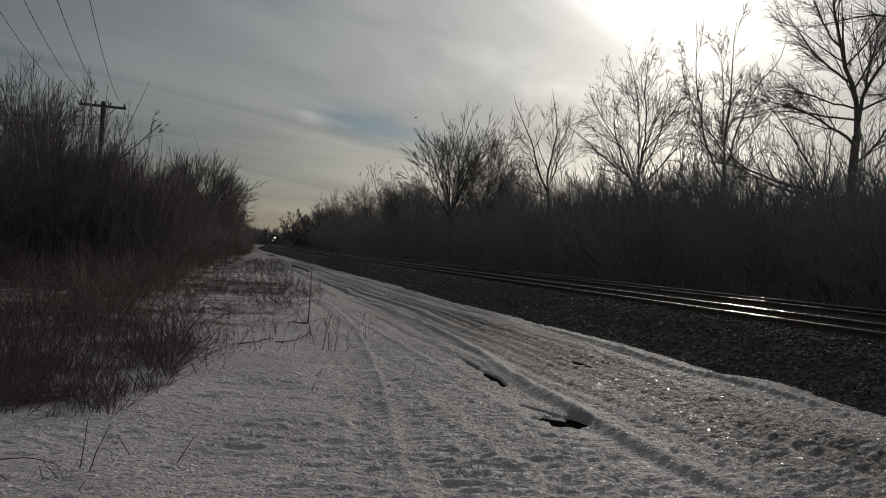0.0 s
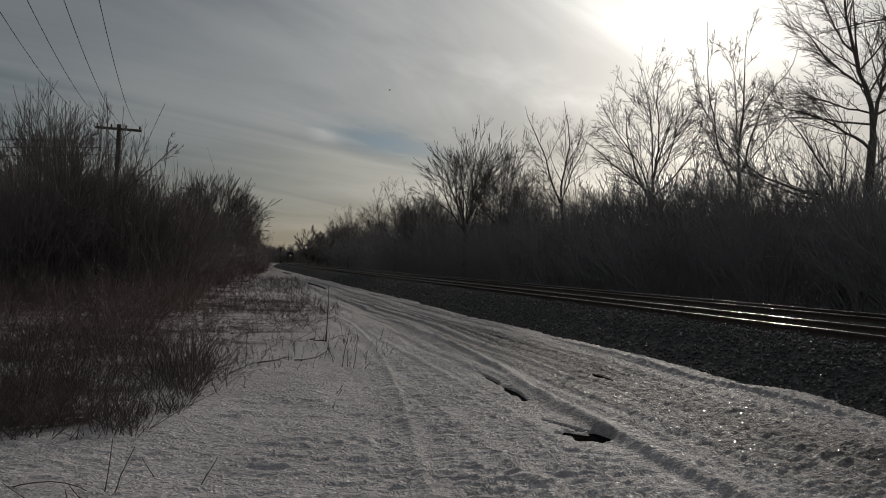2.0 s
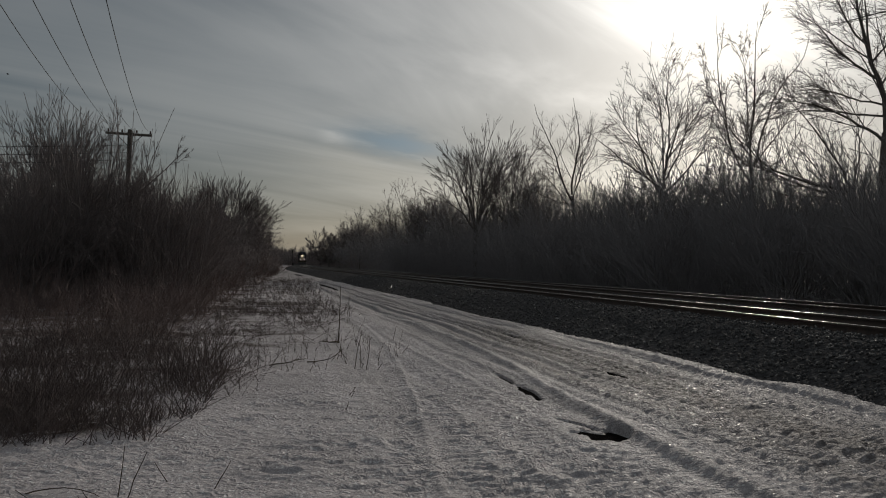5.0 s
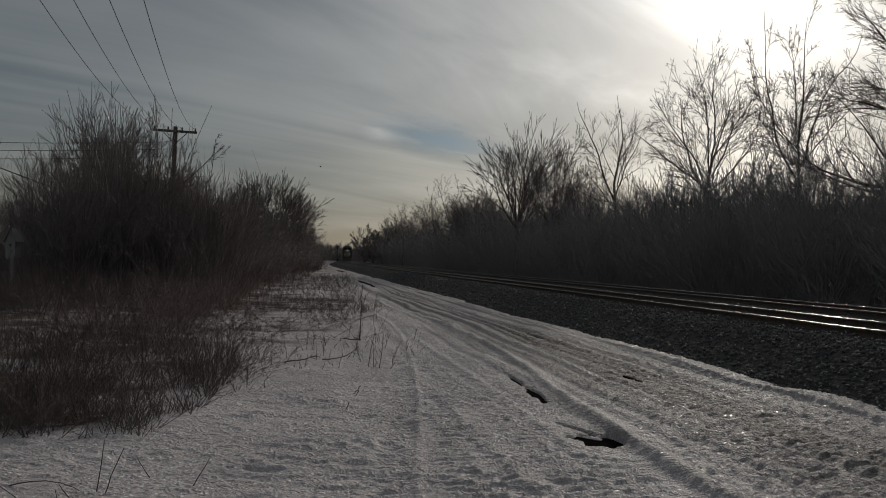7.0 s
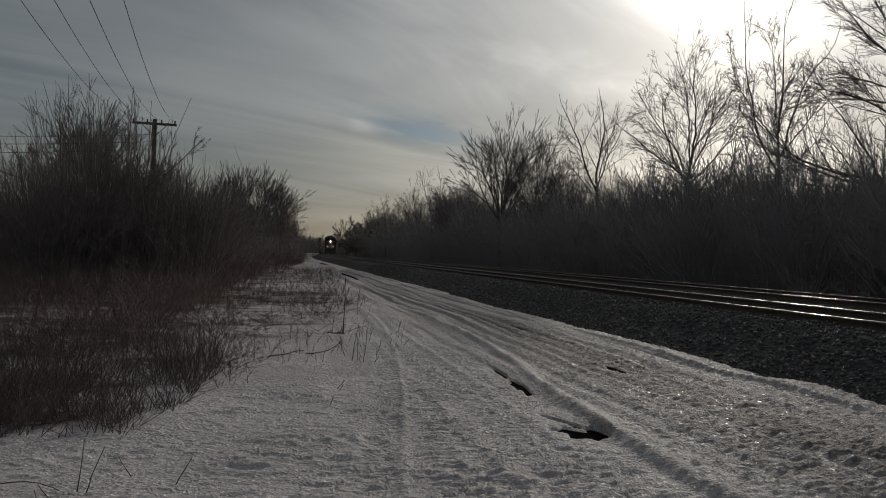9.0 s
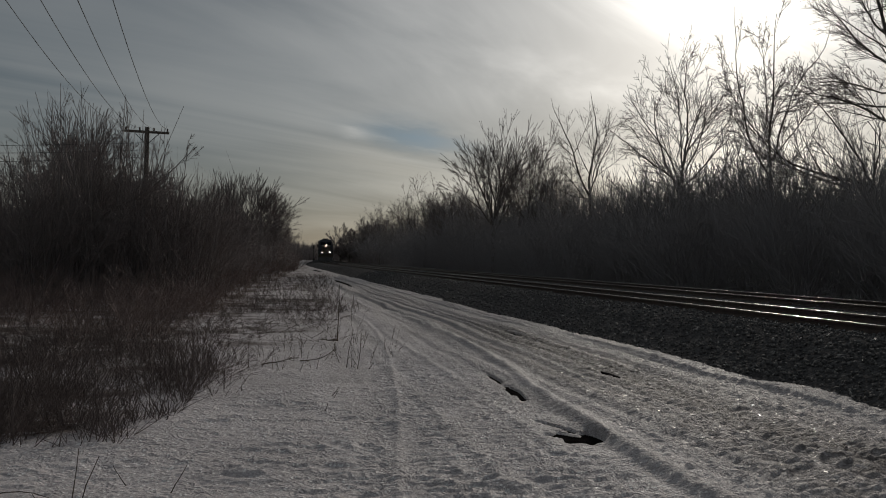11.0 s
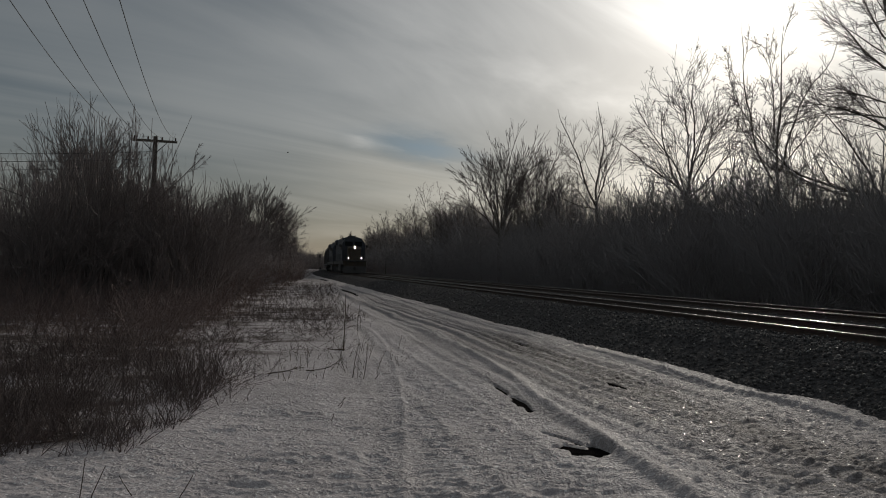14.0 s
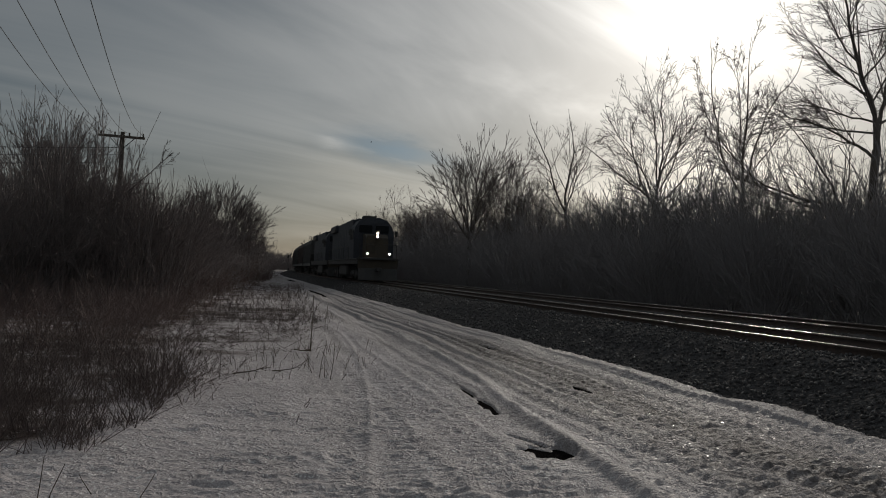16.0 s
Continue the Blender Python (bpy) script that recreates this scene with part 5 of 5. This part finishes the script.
# ---- pole and wires ----
def wire(name, points, r, label):
    """A hanging wire through three points, with a natural sag."""
    p = np.array(points, float)
    t = np.array([0.0, np.linalg.norm(p[1] - p[0]), np.linalg.norm(p[1] - p[0]) + np.linalg.norm(p[2] - p[1])])
    s = np.linspace(0, t[2], 40)
    path = np.stack([np.polyval(np.polyfit(t, p[:, i], 2), s) for i in range(3)], axis=1)
    v, f = tubes(path[None], np.full((1, 40), r), 5)
    return tagged(link_mesh(name, v, f, M_WIRE), label, "wire", "overhead wires")


PX, PY, PTOP = -10.74, 52.0, 9.35
pole = tagged(new("utility_pole"), "weathered timber utility pole with one crossarm", "utility pole", "utility poles")
pole.matrix_basis = pose(PX, PY, -0.2, 0, 0.4, 6)
rod("post", (0, 0, 0), (0, 0, PTOP + 0.32), 0.19, M_POLE, pole, 12, r2=0.13)
boxed("crossarm", (0, -0.2, PTOP), (2.66, 0.13, 0.15), M_POLE, pole, 0.012)
for sx in (-1, 1):
    rod("brace", (0.72 * sx, -0.22, PTOP - 0.08), (0.06 * sx, -0.20, PTOP - 0.75), 0.022, M_WIRE, pole, 6)
ENDS = [-1.22, -0.42, 0.42, 1.22]
for x in ENDS:
    ins = rod("insulator", (x, -0.2, PTOP + 0.10), (x, -0.2, PTOP + 0.27), 0.06, M_PORC, pole, 10, "brown porcelain insulator", 0.045)
    rod("pin", (x, -0.2, PTOP + 0.04), (x, -0.2, PTOP + 0.12), 0.02, M_WIRE, ins, 6)
# the line runs on past the camera's left to a pole behind it
BEHIND, SAG = (-2.5, -3.0), 2.0
for i, x in enumerate(ENDS):
    a = Vector((PX + x, PY - 0.2 + 0.1 * x, PTOP + 0.05))
    c = Vector((BEHIND[0] + x * 1.03, BEHIND[1], 9.5))
    mid = (a + c) / 2
    wire("power_wire", [a, Vector((mid.x, mid.y, mid.z - SAG)), c], 0.011, "dark overhead wire slung between two poles")
copy_thing(pole, pose(BEHIND[0], BEHIND[1], -0.1, 0, 0, 6))
for z, dz in ((8.25, 0.25), (7.75, 0.3), (7.20, 0.4)):
    wire("power_wire", [(-48, 58, z + 0.9), (-21.4, 54.2, z), (PX, PY, z + dz)], 0.018, "dark overhead wire running in from the side to the pole")
wire("service_cable", [(-33, 57, 10.2), (-21.2, 54.3, 6.3), (PX, PY, 2.6)], 0.035, "thick black service cable sloping to the pole")

# weathered post with a little gabled box on it, in the brush
post = tagged(new("birdhouse"), "weathered white birdhouse on a post in the brush", "birdhouse")
boxed("post", (0, 0, 0.45), (0.10, 0.10, 1.3), M_BOARD, post, 0.01)
part("house", extruded([(-0.13, 1.05), (0.13, 1.05), (0.13, 1.50), (0, 1.80), (-0.13, 1.50)], -0.13, 0.13), M_BOARD, post)
for sy in (-1, 1):
    slope = box(bmesh.new(), (0, 0, 0), (0.34, 0.40, 0.025), 0.004)
    part("roof_board", slope, M_BOARD, post, "pale board slope").matrix_basis = pose(0, sy * 0.105, 1.645, -sy * 65, 0, 0)
rod("hole", (-0.138, 0, 1.38), (-0.12, 0, 1.38), 0.035, M_BLACK, post, 12, "round entrance hole")
post.matrix_basis = pose(-8.40, 22.5, 0.10, 0, 0, 78)

# signal beside the line, far off
signal = tagged(new("railway_signal"), "small dark railway signal on a mast", "railway signal")
rod("mast", (0, 0, 0), (0, 0, 6.2), 0.08, M_BLACK, signal, 8)
boxed("signal_head", (0, -0.1, 6.2), (0.75, 0.3, 1.5), M_BLACK, signal, 0.08)
boxed("base_case", (0.2, 0, 0.7), (0.7, 0.5, 1.4), M_BLACK, signal, 0.03)
for z in (5.8, 6.2, 6.6):
    rod("hood", (0, -0.24, z), (0, -0.48, z), 0.13, M_BLACK, signal, 10)
signal.matrix_basis = pose(float(track_x(330)) - 3.3, 330.0, -0.2)


# ---- the train ----
def wheelset(parent, y, name="wheelset"):
    bm = bmesh.new()
    for sx in (-1, 1):
        cyl(bm, (0.68 * sx, y, 0.52), (0.82 * sx, y, 0.52), 0.52, 20)
        cyl(bm, (0.64 * sx, y, 0.52), (0.68 * sx, y, 0.52), 0.55, 20)
    cyl(bm, (-0.7, y, 0.52), (0.7, y, 0.52), 0.09, 8)
    return part(name, bm, M_BLACK, parent, "steel wheels on an axle")


def bogie(parent, yc, axles, gap):
    span = gap * (axles - 1)
    bm = bmesh.new()
    for sx in (-1, 1):
        box(bm, (1.02 * sx, yc, 0.62), (0.16, span + 1.2, 0.30), 0.05)
        box(bm, (1.02 * sx, yc, 0.40), (0.14, span * 0.5, 0.22), 0.04)
        for a in range(axles):
            box(bm, (1.10 * sx, yc - span / 2 + a * gap, 0.55), (0.14, 0.42, 0.42), 0.06)
    box(bm, (0, yc, 0.75), (2.0, 0.5, 0.25), 0.04)
    truck = part("bogie", bm, M_BLACK, parent, "black steel bogie frame")
    for a in range(axles):
        wheelset(truck, yc - span / 2 + a * gap)
    return truck


def locomotive(label, lit):
    """Six-axle diesel, its front towards -y, standing on z = 0 (the rail tops)."""
    loco = tagged(new("locomotive"), label, "locomotive", "locomotives")
    L = 11.1
    boxed("underframe", (0, 0, 1.42), (3.0, 2 * L - 0.9, 0.34), M_BLACK, loco, 0.03, "black sill")
    boxed("walkway", (0, 0, 1.63), (3.12, 2 * L - 0.7, 0.08), M_BLACK, loco, 0.01)
    # long hood with its radiator wings
    hood = part("hood", extruded([(-5.6, 1.67), (L - 1.3, 1.67), (L - 1.3, 4.62), (L - 1.5, 4.76), (-5.6, 4.76)], -1.26, 1.26), M_NAVY, loco, "dark blue engine hood")
    boxed("roof_ridge", (0, 1.6, 4.82), (1.6, 13.4, 0.16), M_NAVY, loco, 0.06)
    wing = box(bmesh.new(), (0, 7.3, 4.50), (3.0, 4.6, 0.66), 0.14)
    part("radiator_wing", wing, M_NAVY, loco, "flared radiator wing")
    for sx in (-1, 1):
        for i in range(9):
            boxed("hood_door", (1.272 * sx, -4.6 + i * 1.15, 3.0), (0.03, 1.02, 2.2), M_NAVY, hood, 0.01)
        for i in range(4):
            boxed("grille", (1.505 * sx, 5.6 + i * 1.12, 4.40), (0.03, 0.96, 0.42), M_BLACK, wing_parent(loco), 0.008, "dark air grille")
    cyl_stack = box(bmesh.new(), (0, -0.6, 4.90), (0.85, 1.3, 0.26), 0.05)
    part("exhaust_stack", cyl_stack, M_BLACK, loco)
    for y in (-4.4, 2.6, 4.0):
        boxed("roof_hatch", (0, y, 4.86), (0.9, 0.9, 0.10), M_NAVY, loco, 0.03)
    # cab, arched across, with a short sloped nose
    arch = [(-1.48, 1.67), (1.48, 1.67), (1.52, 3.55), (1.40, 4.10), (1.05, 4.58), (0.50, 4.80), (-0.50, 4.80), (-1.05, 4.58), (-1.40, 4.10), (-1.52, 3.55)]
    bm = extruded(arch, -8.35, -5.6)
    bmesh.ops.rotate(bm, verts=bm.verts, cent=(0, 0, 0), matrix=Matrix.Rotation(radians(90), 3, "Z"))
    for v in bm.verts:
        v.co = (v.co.x, v.co.y, v.co.z)
        if v.co.z > 3.7 and v.co.y < -8:
            v.co.y += (v.co.z - 3.7) * 0.22
    cab = part("cab", bm, M_NAVY, loco, "dark blue cab with a rounded roof")
    nose = part("nose", extruded([(-10.15, 1.67), (-8.3, 1.67), (-8.3, 3.55), (-9.55, 3.45), (-10.0, 3.2)], -0.82, 0.82), M_YELLOW, loco, "grimy ochre short nose")
    boxed("nose_door", (-0.45, -10.10, 2.55), (0.62, 0.03, 1.6), M_YELLOW, nose, 0.01)
    for sx in (-1, 1):
        win = boxed("windscreen", (0.62 * sx, -8.37, 3.92), (0.98, 0.04, 0.56), M_GLASS, cab, 0.02, "dark windscreen")
        win.matrix_basis = pose(0, 0.04, 0)
        for y in (-7.7, -6.6):
            boxed("side_window", (1.525 * sx, y, 3.45), (0.04, 0.85, 0.70), M_GLASS, cab, 0.02, "dark side window")
        boxed("number_board", (0.62 * sx, -8.10, 4.46), (0.62, 0.06, 0.20), M_BLACK, cab, 0.01, "dark board with plain bars")
        boxed("mirror", (1.74 * sx, -8.1, 3.62), (0.22, 0.06, 0.42), M_BLACK, cab, 0.02)
        rod("mirror_arm", (1.5 * sx, -8.05, 3.85), (1.74 * sx, -8.1, 3.85), 0.015, M_BLACK, cab, 6)
    rod("horn", (0.3, -6.3, 4.94), (0.3, -6.9, 4.96), 0.05, M_BLACK, cab, 10, r2=0.10)
    box_ac = box(bmesh.new(), (-0.2, -6.6, 4.88), (0.9, 1.0, 0.24), 0.06)
    part("air_conditioner", box_ac, M_BLACK, cab)
    rod("antenna", (-0.5, -7.4, 4.7), (-0.5, -7.4, 5.15), 0.02, M_BLACK, cab, 6)
    # front plate, plough, coupler, steps and rails
    boxed("end_plate", (0, -L + 0.42, 1.35), (2.9, 0.12, 0.75), M_YELLOW, loco, 0.02, "grimy ochre end plate")
    part("snow_plough", extruded([(-L + 0.05, 0.12), (-L + 0.45, 0.12), (-L + 0.45, 0.98), (-L + 0.30, 0.98)], -1.4, 1.4), M_BLACK, loco)
    boxed("coupler", (0, -L - 0.05, 0.88), (0.32, 0.7, 0.28), M_BLACK, loco, 0.06)
    boxed("anticlimber", (0, -L + 0.28, 1.66), (2.5, 0.32, 0.16), M_BLACK, loco, 0.02)
    for sx in (-1, 1):
        for z in (0.42, 0.78, 1.14):
            boxed("step", (1.32 * sx, -L + 0.95, z), (0.42, 0.55, 0.04), M_BLACK, loco)
        rod("handrail", (1.5 * sx, -5.4, 2.65), (1.5 * sx, L - 0.7, 2.65), 0.02, M_BLACK, loco, 6)
        for i in range(10):
            rod("stanchion", (1.5 * sx, -5.4 + i * 1.72, 1.66), (1.5 * sx, -5.4 + i * 1.72, 2.65), 0.018, M_BLACK, loco, 6)
        rod("front_rail", (1.35 * sx, -L + 0.45, 1.66), (1.35 * sx, -L + 0.45, 2.70), 0.02, M_BLACK, loco, 6)
        rod("front_rail", (0.35 * sx, -L + 0.45, 2.70), (1.35 * sx, -L + 0.45, 2.70), 0.02, M_BLACK, loco, 6)
        ditch = rod("ditch_light", (0.81 * sx, -L + 0.22, 2.02), (0.81 * sx, -L + 0.42, 2.02), 0.15, M_BLACK, loco, 14, "black ditch light housing")
        if lit:
            rod("lens", (0.81 * sx, -L + 0.20, 2.02), (0.81 * sx, -L + 0.225, 2.02), 0.055, M_DITCH, ditch, 14, "glowing lens")
    case = boxed("headlight_case", (0.0, -10.05, 3.42), (0.34, 0.34, 0.62), M_BLACK, loco, 0.05, "black headlight case")
    for z in (3.30, 3.54):
        if lit:
            rod("headlight", (0, -10.245, z), (0, -10.225, z), 0.062, M_HEAD, case, 14, "glowing headlight")
    part("fuel_tank", box(bmesh.new(), (0, 0, 0.78), (2.6, 5.4, 0.95), 0.22, 3), M_BLACK, loco)
    for yc in (-6.6, 6.6):
        bogie(loco, yc, 3, 1.85)
    return loco


def wing_parent(loco):
    for o in loco.children:
        if o.name.startswith("radiator_wing"):
            return o
    return loco


def hopper(mat, label):
    """A covered hopper wagon."""
    car = tagged(new("hopper_wagon"), label, "freight wagon", "freight wagons")
    L = 8.6
    body = part("body", extruded([(-L + 1.9, 1.15), (L - 1.9, 1.15), (L - 0.3, 2.6), (L - 0.3, 4.25), (-L + 0.3, 4.25), (-L + 0.3, 2.6)], -1.5, 1.5), mat, car)
    part("roof", box(bmesh.new(), (0, 0, 4.36), (2.9, 2 * L - 0.5, 0.26), 0.12), mat, car)
    for i in range(4):
        boxed("roof_hatch", (0, -5.4 + i * 3.6, 4.54), (0.9, 2.4, 0.12), mat, car, 0.04)
    for sx in (-1, 1):
        for i in range(9):
            boxed("side_rib", (1.53 * sx, -L + 1.0 + i * 1.9, 2.75), (0.08, 0.12, 2.5), mat, body)
        boxed("side_sill", (1.45 * sx, 0, 1.25), (0.16, 2 * L - 0.4, 0.28), M_BLACK, car, 0.02)
        for sy in (-1, 1):
            rod("ladder_rail", (1.35 * sx, sy * (L - 0.15), 1.1), (1.35 * sx, sy * (L - 0.15), 4.2), 0.025, M_BLACK, car, 6)
            boxed("end_platform", (0.7 * sx, sy * (L - 0.4), 1.15), (1.4, 0.9, 0.12), M_BLACK, car, 0.01)
    for sy in (-1, 1):
        boxed("coupler", (0, sy * (L + 0.15), 0.88), (0.3, 0.8, 0.26), M_BLACK, car, 0.04)
        bogie(car, sy * (L - 1.6), 2, 1.75)
    return car


lead = locomotive("grimy dark blue diesel locomotive with lit headlights", True)
second = locomotive("trailing dark blue diesel locomotive without lights", False)
grey_car = hopper(M_GREYCAR, "grey covered hopper wagon in the train")
red_car = hopper(M_REDCAR, "oxide red covered hopper wagon in the train")
TRAIN = [(lead, 11.35), (second, 33.9), (grey_car, 54.4), (red_car, 72.4)]
for i in range(7):
    TRAIN.append((copy_thing((grey_car, red_car)[i % 2], pose(0, 0, 0)), 90.4 + 18.0 * i))

NOSE_16, SPEED = 56.3, 21.8


def rolling(back):
    """Rows for a vehicle whose middle runs this far behind the train's front."""
    rows = []
    for i in range(33):
        t = i * 0.5
        y = NOSE_16 + SPEED * (16.0 - t) + back
        slope = float(rail_x(y + 6) - rail_x(y - 6)) / 12.0
        rows.append((t, pose(float(rail_x(y)), y, RAIL_TOP, 0, 0, -math.degrees(math.atan(slope)))))
    return rows


def bird(label):
    thing = tagged(new("bird"), label, "bird", "birds in the sky")
    bm = bmesh.new()
    bmesh.ops.create_icosphere(bm, subdivisions=2, radius=1.0, matrix=Matrix.Diagonal((0.11, 0.035, 0.03, 1)))
    part("body", bm, M_BLACK, thing, smooth=True)
    for side in (-1, 1):
        bm = bmesh.new()
        outline = [(0.04, 0.015), (0.035, 0.11), (-0.015, 0.21), (-0.04, 0.10), (-0.04, 0.015)]
        face = bm.faces.new([bm.verts.new((px, side * py, 0.01 + abs(py) * 0.25)) for px, py in outline])
        bmesh.ops.solidify(bm, geom=[face], thickness=0.008)
        part("wing", bm, M_BLACK, thing)
    return thing


# each bird's way: time and place
FLIGHTS = [
    (bird("small dark bird crossing the sky"), [(0.0, 10.2, 60, 11.6), (1.0, 9.8, 60, 12.9), (1.6, 9.1, 60, 14.0), (2.0, 7.1, 60, 14.7), (2.4, 3.7, 60, 14.9), (2.8, -0.5, 60, 14.5), (3.6, -8.0, 60, 14.1), (16.0, -124.0, 60, 22.0)]),
    (bird("small dark bird flying low over the far trees"), [(0.0, 63.7, 70, 20.6), (6.5, 2.6, 70, 10.2), (7.0, -2.1, 70, 9.4), (16.0, -86.7, 70, 6.0)]),
    (bird("small dark bird gliding towards the tracks"), [(0.0, -79.5, 80, 3.6), (14.0, -3.9, 80, 12.8), (14.5, -1.2, 80, 13.2), (16.0, 7.3, 80, 14.5)]),
]


def flying(places):
    """Rows for a bird that heads along its way."""
    rows = []
    for i, (t, x, y, z) in enumerate(places):
        a, b = places[max(i - 1, 0)], places[min(i + 1, len(places) - 1)]
        rows.append((t, pose(x, y, z, 0, 0, 0 if b[1] > a[1] else 180)))
    return rows


def motions():
    for vehicle, back in TRAIN:
        walk(vehicle, rolling(back))
    for thing, places in FLIGHTS:
        walk(thing, flying(places))


motions()
